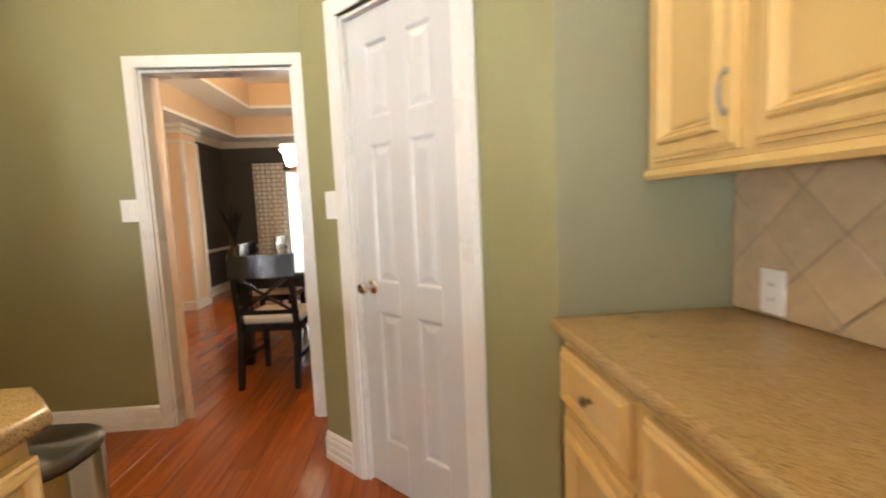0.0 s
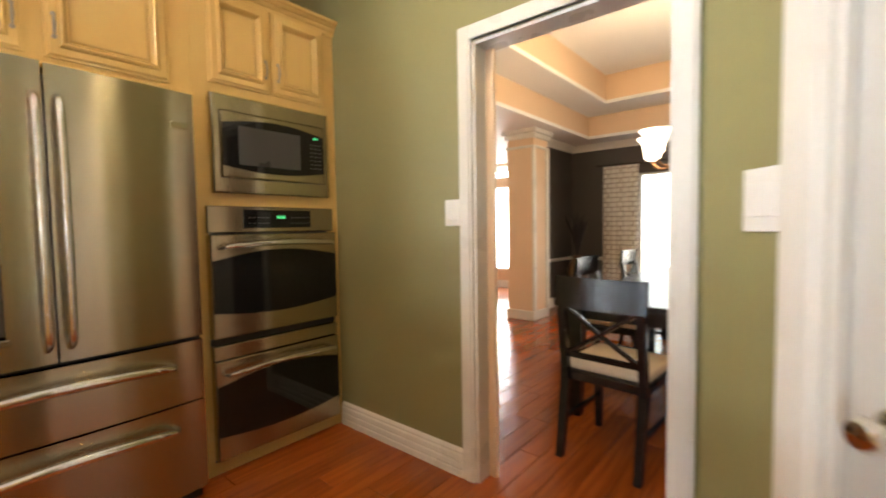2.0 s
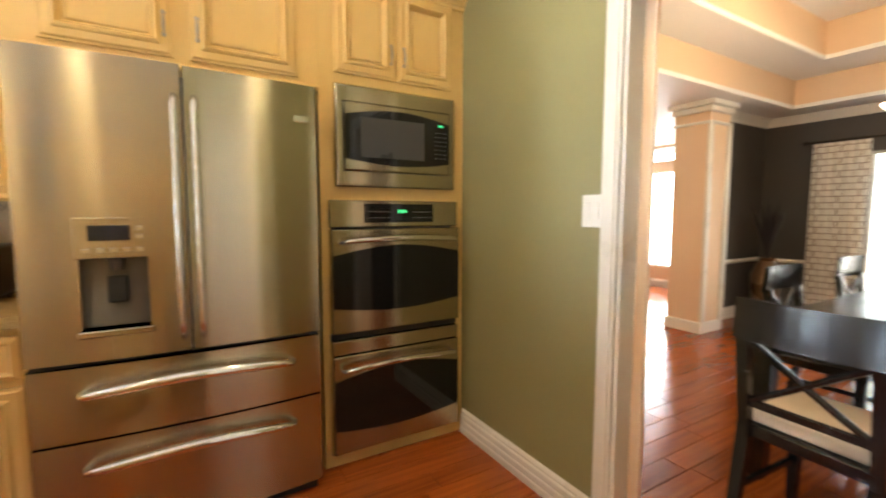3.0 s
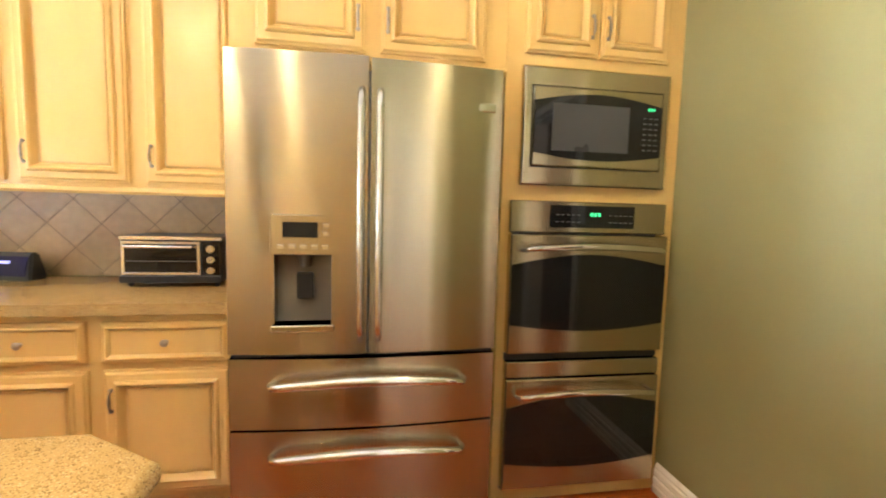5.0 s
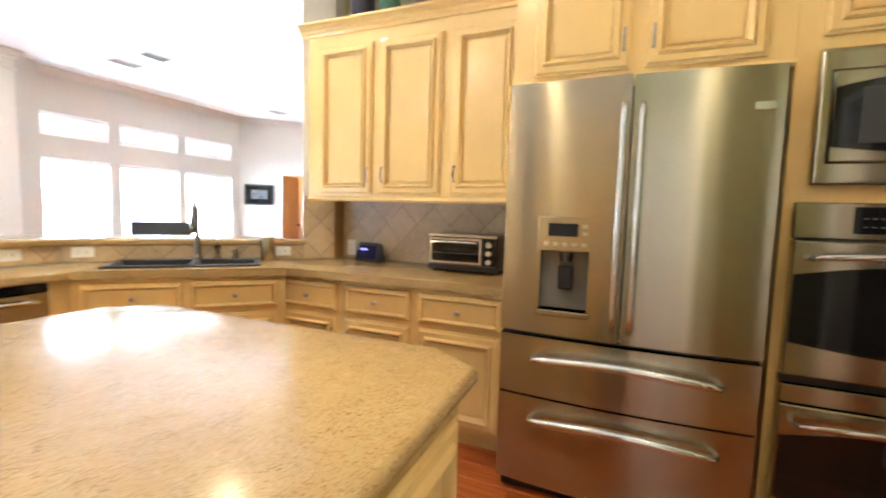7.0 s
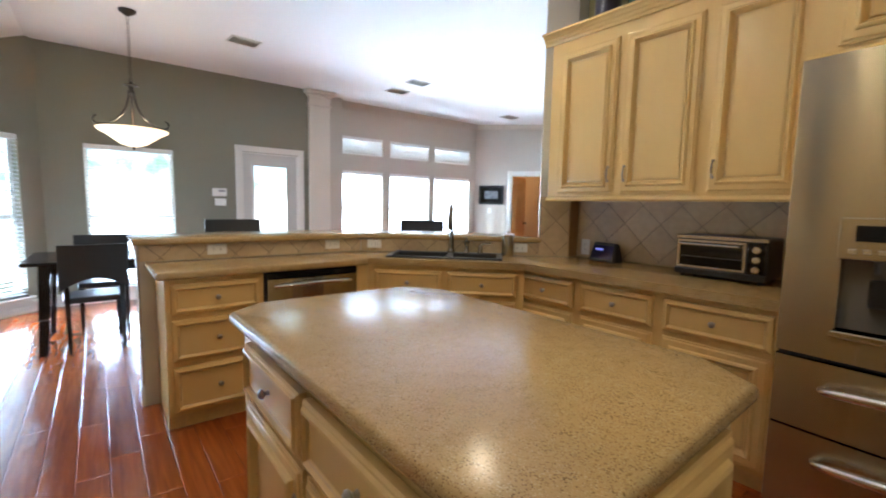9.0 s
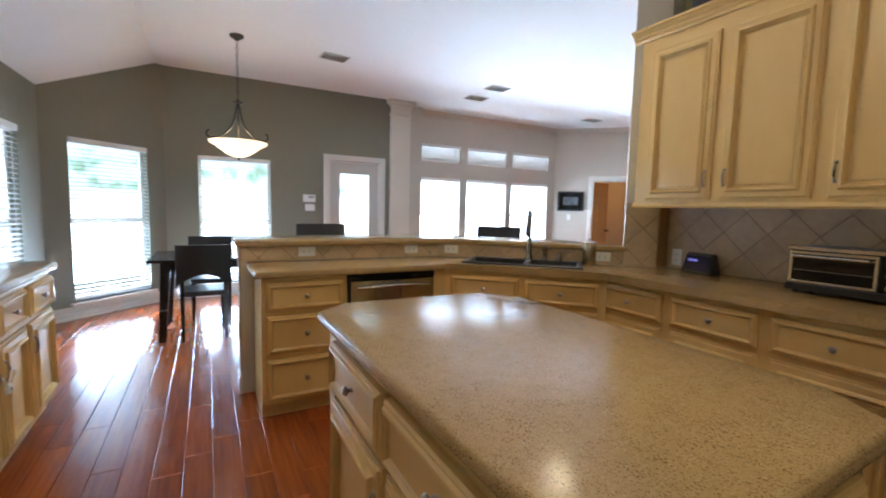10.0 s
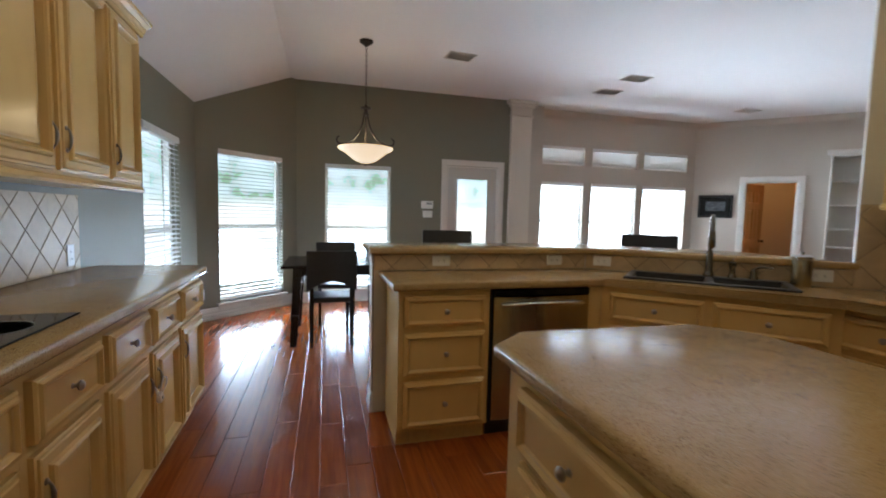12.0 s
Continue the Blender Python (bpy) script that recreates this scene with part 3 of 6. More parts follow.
for x0, x1 in ((0.635, 1.545), (1.697, 2.617), (2.748, 3.69)):
    window_unit("window_%d" % k, wl, x0, x1, 0.55, 1.86, label="living room window with open white blinds", tilt=-20)
    window_unit("window_%d" % (k + 1), wl, x0, x1, 2.14, 2.455, label="small transom window with closed white blinds", sill=False, tilt=-58)
    k += 2


def dining_window(name, m, x0, x1, z0, z1, bars, label):
    top = thing(name, m, label, "window", kind="structure")
    bm = bmesh.new()
    f = 0.03
    for x in (x0, *bars, x1 - f):
        box(bm, x, x + f, 0.04, 0.12, z0, z1, bevel=0.004)
    box(bm, x0 + f, x1 - f, 0.045, 0.115, z1 - f, z1, bevel=0.004)
    box(bm, x0 + f, x1 - f, 0.045, 0.115, z0, z0 + f, bevel=0.004)
    part("window_frame", bm, M_TRIM, top)
    xs = [x0, *bars, x1 - f]
    for u, v in zip(xs, xs[1:]):
        part("pane", B(u + f, v, 0.08, 0.084, z0 + f, z1 - f), M_GLASS, top).visible_shadow = False


dining_window("window_10", frame_at((-2.65, 8.3), (1.3, 8.3)), 1.65, 3.1, 0.35, 1.95, [2.36], "wide bright dining room window in two parts")
dining_window("window_13", frame_at((-2.65, 8.3), (1.3, 8.3)), 1.0, 1.575, 0.35, 1.95, [], "narrow bright dining room window beside the curtain")
dining_window("window_11", frame_at((-6.0, 9.0), (-2.65, 9.0)), 1.0, 2.3, 0.35, 2.0, [], "tall bright foyer window")
dining_window("window_12", frame_at((-6.0, 9.0), (-2.65, 9.0)), 1.0, 2.3, 2.15, 2.42, [], "small foyer transom window")

BASE = [(0, 0), (0.020, 0), (0.020, 0.030), (0.015, 0.036), (0.019, 0.044), (0.019, 0.068), (0.014, 0.074), (0.018, 0.082), (0.018, 0.104), (0.012, 0.112), (0.012, 0.122), (0.006, 0.132), (0, 0.138)]


def moulding(name, profile, runs, material, label, category):
    bm = bmesh.new()
    for a, b in runs:
        prism(bm, profile, a, b)
    tagged(part(name, bm, material), label, category, kind="structure")


def z_(p, z):
    return (p[0], p[1], z)


def along(a, b, s):
    a, b = Vector(a), Vector(b)
    return tuple(a + (b - a).normalized() * s)


moulding("baseboard", BASE, [((-1.98, Y_DOOR, 0), (-1.031, Y_DOOR, 0)), (z_(P1, 0), z_(along(P1, P2, 0.219), 0)), (z_(along(P1, P2, 1.001), 0), z_(P2, 0)),
    ((W_WALL, -1.56, 0), z_(A1, 0)), (z_(A1, 0), z_(A2, 0)), (z_(A2, 0), (-1.38, Y_NOOK, 0)), ((-2.37, Y_NOOK, 0), (-2.45, Y_NOOK, 0)),
    ((-2.8, Y_LIV, 0), z_(L1, 0)), (z_(L1, 0), z_(along(L1, L2, 0.7), 0)), (z_(along(L1, L2, 1.63), 0), z_(along(L1, L2, 1.9), 0)),
    ((-2.65, 7.0, 0), (-2.65, 8.3, 0)), ((-2.65, 8.3, 0), (1.2, 8.3, 0)), ((-6, 9.0, 0), (-2.77, 9.0, 0))], M_TRIM, "white ridged baseboard", "baseboard")
RAIL = [(0, 0), (0.012, 0.004), (0.024, 0.02), (0.024, 0.03), (0.012, 0.045), (0, 0.05)]
moulding("trim_chair_rail", RAIL, [((-2.65, 7.0, 0.67), (-2.65, 8.3, 0.67)), ((-2.65, 8.3, 0.67), (-1.66, 8.3, 0.67)), ((0.5, 8.3, 0.67), (1.2, 8.3, 0.67))], M_TRIM, "white chair rail on the dark dining walls", "trim")
CROWN = [(0, 0), (0.01, 0), (0.02, 0.02), (0.07, 0.075), (0.08, 0.095), (0, 0.095)]
moulding("trim_crown_dining", CROWN, [((-2.65, 7.0, 2.344), (-2.65, 8.3, 2.344)), ((-2.65, 8.3, 2.344), (1.2, 8.3, 2.344))], M_TRIM, "white crown moulding in the dining room", "trim")
moulding("trim_crown_living", CROWN, [((-2.8, Y_LIV, CEIL - 0.096), (*L1, CEIL - 0.096)), ((*L1, CEIL - 0.096), (*L2, CEIL - 0.096))], M_GREIGE, "pale crown moulding in the living room", "trim")


def panel_door(name, m, x0, x1, z1, material, label, y=0.03, knob_left=True, knob_mat=None, kind="structure"):
    """A six-panel door; x from x0 to x1, its room face at depth y."""
    top = thing(name, m, label, "door", kind=kind)
    w = x1 - x0
    st, mid = 0.105, 0.095
    rails = [(0.006, 0.215), (0.80, 0.925), (1.50, 1.60), (z1 - 0.115, z1)]
    bm = bmesh.new()
    box(bm, x0, x1, y + 0.012, y + 0.035, 0.006, z1)
    xs = ((x0, x0 + st), ((x0 + x1 - mid) / 2, (x0 + x1 + mid) / 2), (x1 - st, x1))
    for a, b in xs:
        box(bm, a, b, y, y + 0.012, 0.006, z1, bevel=0.0015)
    for a, b in ((xs[0][1], xs[1][0]), (xs[1][1], xs[2][0])):
        for u, v in rails:
            box(bm, a, b, y, y + 0.012, u, v)
    part("door_leaf", bm, material, top)
    for a, b in ((xs[0][1], xs[1][0]), (xs[1][1], xs[2][0])):
        for (_, u), (v, _) in zip(rails, rails[1:]):
            bm = bmesh.new()
            rings(bm, a, b, u, v, [(0, 0.012), (0.006, 0.010), (0.014, 0.002), (0.022, 0.002), (0.045, 0.009), (0.05, 0.0095)], y=y + 0.012)
            part("door_panel", bm, material, top)
    if knob_mat:
        kx = x0 + 0.075 if knob_left else x1 - 0.065
        bm = bmesh.new()
        lathe(bm, [(0.001, -0.0), (0.033, 0.0), (0.034, 0.004), (0.028, 0.01), (0.012, 0.013), (0.011, 0.03), (0.02, 0.038), (0.027, 0.05), (0.027, 0.06), (0.02, 0.069), (0.001, 0.072)], 24, kx, y, 0.905, axis="y")
        part("door_knob", bm, knob_mat, top, "round satin nickel knob", smooth=True)
        hx = x1 - 0.004 if knob_left else x0 + 0.004
        for z in (0.25, 1.05, 1.82):
            bm = bmesh.new()
            lathe(bm, [(0.006, -0.045), (0.006, 0.045)], 10, hx, y - 0.004, z)
            part("hinge", bm, knob_mat, top)
    return top


panel_door("door_1", frame_at(P1, P2), 0.322, 0.898, 2.012, M_DOOR, "closed white six-panel pantry door with a round knob", y=0.02, knob_mat=M_KNOB)


def glazed_door(name, m, x0, x1, z1, label):
    top = thing(name, m, label, "door", kind="structure")
    bm = bmesh.new()
    s = 0.13
    box(bm, x0, x0 + s, 0.03, 0.07, 0.006, z1, bevel=0.003)
    box(bm, x1 - s, x1, 0.03, 0.07, 0.006, z1, bevel=0.003)
    box(bm, x0 + s, x1 - s, 0.03, 0.07, z1 - 0.15, z1, bevel=0.003)
    box(bm, x0 + s, x1 - s, 0.03, 0.07, 0.006, 0.28, bevel=0.003)
    part("door_leaf", bm, M_DOOR, top)
    bm = bmesh.new()
    for a, b, u, v in ((x0 + s, x0 + s + 0.025, 0.28, z1 - 0.15), (x1 - s - 0.025, x1 - s, 0.28, z1 - 0.15), (x0 + s + 0.025, x1 - s - 0.025, z1 - 0.175, z1 - 0.15), (x0 + s + 0.025, x1 - s - 0.025, 0.28, 0.305)):
        box(bm, a, b, 0.02, 0.03, u, v, bevel=0.003)
    part("glazing_bead", bm, M_DOOR, top)
    part("pane", B(x0 + s, x1 - s, 0.048, 0.052, 0.28, z1 - 0.15), M_GLASS, top).visible_shadow = False
    bm = bmesh.new()
    lathe(bm, [(0.001, 0), (0.03, 0), (0.03, 0.006), (0.012, 0.012), (0.012, 0.035), (0.026, 0.05), (0.02, 0.066), (0.001, 0.068)], 20, x0 + 0.06, 0.03, 0.9, axis="y")
    part("door_knob", bm, M_NICKEL, top, smooth=True)


glazed_door("door_2", wn_, 2.146, 2.924, 1.974, "white glazed back door with daylight behind")
bm = bmesh.new()
d3 = panel_door("door_3", hall @ pose(0.83, 0.16, 0, 0, 0, 62), 0.0, 0.70, 1.94, M_ORANGEWOOD, "open honey oak six-panel hall door", y=0.0, knob_left=False, knob_mat=M_NICKEL)

# ================= kitchen cabinets =================
DOOR_PROFILE = [(0, 0.0), (0, 0.013), (0.009, 0.0145), (0.011, 0.020), (0.016, 0.0225), (0.022, 0.022), (0.040, 0.022), (0.045, 0.032), (0.053, 0.036), (0.060, 0.028), (0.070, 0.007), (0.076, 0.005), (0.083, 0.012), (0.094, 0.013)]
DRAWER_PROFILE = [(0, 0.0), (0, 0.018), (0.005, 0.024), (0.010, 0.025), (0.015, 0.032), (0.022, 0.033), (0.030, 0.020), (0.034, 0.017), (0.036, 0.019)]

CROWN_PROFILE = [(0, -0.012), (0.012, -0.012), (0.016, -0.002), (0.016, 0.006), (0.023, 0.010), (0.030, 0.022), (0.030, 0.028), (0.036, 0.030), (0.050, 0.046), (0.056, 0.048), (0.060, 0.054), (0.060, 0.064), (0, 0.064)]


def pull(parent, x, z, y):
    """An upright arched cabinet pull with a twisted grip."""
    bm = bmesh.new()
    pts = bend((x, y, z - 0.042), (x, y - 0.021, z - 0.046), (x, y - 0.021, z + 0.046), (x, y, z + 0.042), 12)
    tube(bm, pts, [0.006, 0.004, 0.0035, 0.004, 0.005, 0.0058, 0.006, 0.0058, 0.005, 0.004, 0.0035, 0.004, 0.006], 8)
    for s in (-1, 1):
        lathe(bm, [(0.009, 0), (0.008, 0.004), (0.004, 0.006)], 8, x, y, z + 0.042 * s, axis="y")
    return part("handle", bm, M_PEWTER, parent, "antique pewter pull", smooth=True)


def knob(parent, x, z, y):
    bm = bmesh.new()
    lathe(bm, [(0.001, 0), (0.009, 0), (0.006, 0.006), (0.006, 0.012), (0.014, 0.018), (0.015, 0.023), (0.009, 0.029), (0.001, 0.030)], 14, x, y, z, axis="y")
    return part("knob", bm, M_PEWTER, parent, "round antique pewter knob", smooth=True)


def cab_door(parent, x0, x1, z0, z1, handle="", low=True, y=0.0):
    bm = bmesh.new()
    rings(bm, x0, x1, z0, z1, DOOR_PROFILE, y)
    d = part("cabinet_door", bm, M_CREAM, parent)
    # thin lines along the moulding, a little darker than the door
    bm = bmesh.new()
    for e in (0.0605, 0.0785):
        rings(bm, x0 + e, x1 - e, z0 + e, z1 - e, [(0, 0.0185 if e < 0.07 else 0.0108), (0.0045, 0.0095 if e < 0.07 else 0.012)], y - 0.0006, cap=False)
    part("moulding_line", bm, M_DEEPCREAM, d, "slightly darker line in the moulding")
    if handle:
        hx = x0 + 0.028 if handle == "l" else x1 - 0.028
        pull(d, hx, (z0 + 0.12) if low else (z1 - 0.12), y - 0.022)
    return d


def drawer(parent, x0, x1, z0, z1, y=0.0, with_knob=True):
    bm = bmesh.new()
    rings(bm, x0, x1, z0, z1, DRAWER_PROFILE, y)
    d = part("drawer_front", bm, M_CREAM, parent)
    bm = bmesh.new()
    rings(bm, x0 + 0.028, x1 - 0.028, z0 + 0.028, z1 - 0.028, [(0, 0.0245), (0.003, 0.0212)], y - 0.0006, cap=False)
    part("moulding_line", bm, M_DEEPCREAM, d, "slightly darker line in the moulding")
    if with_knob:
        knob(d, (x0 + x1) / 2, (z0 + z1) / 2, y - 0.018)
    return d


def base_unit(m, w, depth, label, fronts, group="base cabinets"):
    """fronts: 'dd' two doors, 'd' one door, under a drawer; '3' three drawers; 's' false front over doors."""
    c = thing("base_cabinet", m, label, "cabinet", group)
    bm = bmesh.new()
    box(bm, 0, w, 0, depth, 0.09, 0.855)
    box(bm, 0.0, w, 0.06, depth, 0.0, 0.09)
    part("body", bm, M_CREAM, c)
    part("toe_kick", B(0.001, w - 0.001, 0.045, 0.059, 0.0, 0.089), M_DEEPCREAM, c)
    g = 0.028
    if fronts == "3":
        for z0, z1 in ((0.66, 0.822), (0.40, 0.625), (0.115, 0.365)):
            drawer(c, g, w - g, z0, z1)
        return c
    drawer(c, g, w - g, 0.66, 0.822)
    if fronts == "dl":
        cab_door(c, g, w - g, 0.115, 0.628, "l", low=False)
    elif fronts == "dr":
        cab_door(c, g, w - g, 0.115, 0.628, "r", low=False)
    elif fronts == "dd":
        cab_door(c, g, w / 2 - 0.006, 0.115, 0.628, "r", low=False)
        cab_door(c, w / 2 + 0.006, w - g, 0.115, 0.628, "l", low=False)
    return c


def front(x, y, rz):
    return pose(x, y, 0, 0, 0, rz)


FX = -2.085
for y0, y1, f in ((-0.065, 0.42, "dr"), (0.42, 0.91, "dl"), (0.91, 1.43, "dl")):
    base_unit(front(FX, y0, 90), y1 - y0, 0.62, "cream base cabinet with one drawer over a raised-panel door", f, "base cabinets on the refrigerator wall")
# corner cabinet under the sink, cut at an angle
D0, D1 = (-1.29, -0.745), (-2.055, 0.02)
dl = math.dist(D0, D1)
c = thing("sink_cabinet", front(D0[0], D0[1], 135), "angled cream sink cabinet with two false drawer fronts", "cabinet")
bm = bmesh.new()
box(bm, 0, dl, 0, 0.42, 0.09, 0.855)
box(bm, 0, dl, 0.06, 0.42, 0.0, 0.09)
part("body", bm, M_CREAM, c)
for i in (0, 1):
    x0, x1 = (0.05, dl / 2 - 0.02) if i == 0 else (dl / 2 + 0.02, dl - 0.05)
    drawer(c, x0, x1, 0.66, 0.822)
    cab_door(c, x0, x1, 0.115, 0.628, "r" if i == 0 else "l", low=False)
base_unit(front(-0.078, -0.745, 180), 0.505, 0.46, "cream drawer base cabinet with three drawers at the peninsula's end", "3", "base cabinets on the peninsula")

# dishwasher
dw = thing("dishwasher", front(-0.595, -0.745, 180), "stainless steel dishwasher with a black control strip under the counter", "dishwasher")
part("body", B(0.0, 0.60, 0.0, 0.45, 0.09, 0.853), M_BLACK, dw)
bm = bmesh.new()
n = 12
for z0, z1 in ((0.115, 0.806),):
    lo = [bm.verts.new((0.006 + 0.588 * i / n, -0.022 - 0.018 * math.sin(math.pi * i / n), z0)) for i in range(n + 1)]
    hi = [bm.verts.new((0.006 + 0.588 * i / n, -0.022 - 0.018 * math.sin(math.pi * i / n), z1)) for i in range(n + 1)]
    bl, bh = [bm.verts.new((0.006 + 0.588 * i, -0.001, z0)) for i in (0, 1)], [bm.verts.new((0.006 + 0.588 * i, -0.001, z1)) for i in (0, 1)]
    for i in range(n):
        bm.faces.new((lo[i], lo[i + 1], hi[i + 1], hi[i]))
    bm.faces.new((*hi, bh[1], bh[0]))
    bm.faces.new((*lo[::-1], bl[0], bl[1]))
    bm.faces.new((bl[0], lo[0], hi[0], bh[0]))
    bm.faces.new((lo[n], bl[1], bh[1], hi[n]))
part("door", bm, M_STEEL, dw)
part("control_strip", B(0.006, 0.594, -0.03, -0.001, 0.811, 0.848, bevel=0.004), M_BLACKGLASS, dw, "glossy black control strip")
bm = bmesh.new()
tube(bm, bend((0.05, -0.03, 0.762), (0.12, -0.085, 0.778), (0.48, -0.085, 0.778), (0.55, -0.03, 0.762), 14), 0.011, 10)
part("handle", bm, M_STEEL_H, dw, "curved polished bar handle", smooth=True)
part("toe_kick", B(0.0, 0.6, 0.05, 0.06, 0.0, 0.089), M_BLACK, dw)
# filler by the dishwasher
fl = tagged(part("filler_panel", B(-1.29, -1.197, -0.80, -0.745, 0.09, 0.855, bevel=0.002), M_CREAM), "narrow cream filler panel beside the dishwasher", "cabinet panel")

# counters
SK = front(D0[0], D0[1], 135)
SINK_HOLE = [tuple((SK @ Vector((x, y, 0)))[:2]) for x, y in ((0.14, 0.08), (0.90, 0.08), (0.90, 0.37), (0.14, 0.37))]
bm = bmesh.new()
slab(bm, [(-0.04, -0.69), (-0.03, -1.208), (-1.476, -1.208), (-2.632, -0.052), (-2.632, -0.045), (W_FRIDGE + 0.012, -0.045), (W_FRIDGE + 0.012, 1.44), (-2.03, 1.44), (-2.03, 0.045), (-1.27, -0.715), (-1.23, -0.70)], 0.856, 0.90, bevel=0.014, seg=3, hole=SINK_HOLE)
counter = tagged(part("countertop", bm, M_QUARTZ, smooth=True), "beige speckled stone countertop with a rounded edge and sink cutout", "countertop")
bm = bmesh.new()
slab(bm, [(0.03, -1.16), (0.03, -1.70), (-1.68, -1.70), (-2.473, -0.907), (-2.473, -0.184), (-1.497, -1.16)], 1.001, 1.042, bevel=0.013, seg=3)
tagged(part("bar_counter", bm, M_QUARTZ, smooth=True), "raised beige stone bar top along the peninsula", "bar counter")
bm = bmesh.new()
slab(bm, [(0.905, 1.95), (W_WALL - 0.012, 1.95), (W_WALL - 0.012, -1.60), (1.08, -1.60), (1.0, -1.52)], 0.856, 0.90, bevel=0.014, seg=3)
tagged(part("countertop", bm, M_QUARTZ, smooth=True), "long beige stone countertop along the cooktop wall", "countertop")

# island
IS = [(-0.29, 1.668), (-0.170, 1.552), (-0.155, 0.365), (-0.275, 0.257), (-0.90, 0.277), (-1.025, 0.43), (-1.025, 1.51), (-0.925, 1.655)]
bm = bmesh.new()
slab(bm, IS, 0.856, 0.90, bevel=0.016, seg=3)
isl = thing("kitchen_island", pose(0, 0, 0), "cream kitchen island with raised-panel doors and a stone top", "kitchen island")
part("stone_top", bm, M_QUARTZ, isl, "beige speckled stone top with clipped corners", smooth=True)
bm = bmesh.new()
slab(bm, [(-0.31, 1.625), (-0.20, 1.53), (-0.195, 0.39), (-0.295, 0.297), (-0.885, 0.315), (-0.985, 0.445), (-0.985, 1.495), (-0.905, 1.615)], 0.09, 0.856)
part("body", bm, M_CREAM, isl)
bm = bmesh.new()
slab(bm, [(-0.35, 1.565), (-0.26, 1.50), (-0.26, 0.42), (-0.33, 0.357), (-0.855, 0.375), (-0.925, 0.47), (-0.925, 1.465), (-0.865, 1.555)], 0.0, 0.09)
part("toe_kick", bm, M_DEEPCREAM, isl)
fr = new("side_front")
fr.parent, fr.matrix_basis = isl, pose(-0.195, 0, 0, 0, 0, 90)
for a, b, h in ((0.485, 0.955, "r"), (0.985, 1.52, "l")):
    for o in (drawer(isl, a, b, 0.66, 0.822), cab_door(isl, a, b, 0.115, 0.628, h, low=False)):
        o.matrix_basis = fr.matrix_basis
bpy.data.objects.remove(fr)
for x0, x1 in ((-0.84, -0.35),):
    o = cab_door(isl, 0.0, x1 - x0, 0.115, 0.815)
    o.matrix_basis = pose(x1, 1.624, 0, 0, 0, 180)

# cooktop wall base cabinets: front faces -x
for (y0, y1), f in zip([(-1.50, -1.02), (-1.02, -0.60), (-0.60, -0.18), (-0.18, 0.23), (0.23, 0.66), (0.66, 1.09), (1.09, 1.52), (1.52, 1.945)], ("dl", "dl", "dr", "dl", "dr", "dl", "dr", "dl")):
    base_unit(front(0.945 + (1.95 - y1) * 0.027, y1, -88.45), y1 - y0, 0.54, "cream base cabinet with one drawer over a raised-panel door", f, "base cabinets on the cooktop wall")


def upper_unit(m, w, depth, z0, z1, doors, label, group, crown=True, side_crown=(), handles_low=True, top_gap=0.03):
    c = thing("wall_cabinet", m, label, "cabinet", group)
    part("body", B(0, w, 0, depth, z0, z1), M_CREAM, c)
    for x0, x1, h in doors:
        cab_door(c, x0, x1, z0 + 0.035, z1 - top_gap, h, low=handles_low)
    bm = bmesh.new()
    prism(bm, [(0, 0), (0.012, 0), (0.02, 0.012), (0.012, 0.028), (0, 0.032)], (0, 0, z0 - 0.012), (w, 0, z0 - 0.012))
    part("light_rail", bm, M_CREAM, c)
    if crown:
        bm = bmesh.new()
        pf = CROWN_PROFILE
        prism(bm, pf, (-0.055 if "l" in side_crown else 0, 0, z1), (w + (0.055 if "r" in side_crown else 0), 0, z1))
        if "r" in side_crown:
            prism(bm, pf, (w, 0, z1), (w, depth, z1))
        if "l" in side_crown:
            prism(bm, pf, (0, depth, z1), (0, 0, z1))
        part("crown", bm, M_CREAM, c)
    return c


UX = -2.335
upper_unit(front(UX, -0.035, 90), 1.475, 0.0185, 1.332, 2.39, [(0.088, 0.497, "r"), (0.548, 0.968, "l"), (1.032, 1.418, "l")],
           "tall cream wall cabinet with three raised-panel doors", "wall cabinets on the refrigerator wall", side_crown=("l",), top_gap=0.085)
tagged(part("wall_cabinet", B(W_FRIDGE + 0.001, UX - 0.019, -0.034, 1.4395, 1.332, 2.39), M_CREAM), "cream carcass of the wall cabinets over the counter", "cabinet")
upper_unit(front(-2.0, 1.4405, 90), 1.0585, 0.74, 1.85, 2.44, [(0.09, 0.493, "r"), (0.55, 0.968, "l")], "cream cabinet with two doors above the refrigerator", "wall cabinets on the refrigerator wall")
# side panel of the refrigerator recess
tagged(part("side_panel", B(-2.74, -2.0, 1.441, 1.4595, 0.0, 1.849), M_CREAM), "cream panel beside the refrigerator", "cabinet panel")

# oven tower
ot = thing("oven_cabinet", front(-2.0, 2.50, 90), "tall cream cabinet around the wall ovens", "cabinet")
bm = bmesh.new()
W = 0.80
for x0, x1, z0, z1 in ((0, 0.05, 0, 2.44), (W - 0.05, W, 0, 2.44), (0.05, W - 0.05, 0.0, 0.075), (0.05, W - 0.05, 1.335, 1.405), (0.05, W - 0.05, 1.875, 2.44)):
    part("face_frame", B(x0, x1, 0, 0.02, z0, z1), M_CREAM, ot)
box(bm, 0, 0.02, 0.021, 0.74, 0, 2.44)
box(bm, W - 0.02, W, 0.021, 0.74, 0, 2.44)
box(bm, 0.02, W - 0.02, 0.72, 0.74, 0, 2.44)
box(bm, 0.02, W - 0.02, 0.021, 0.72, 2.0, 2.44)
part("body", bm, M_CREAM, ot)
part("face_frame", B(0.05, 0.084, 0, 0.02, 1.405, 1.875), M_CREAM, ot)
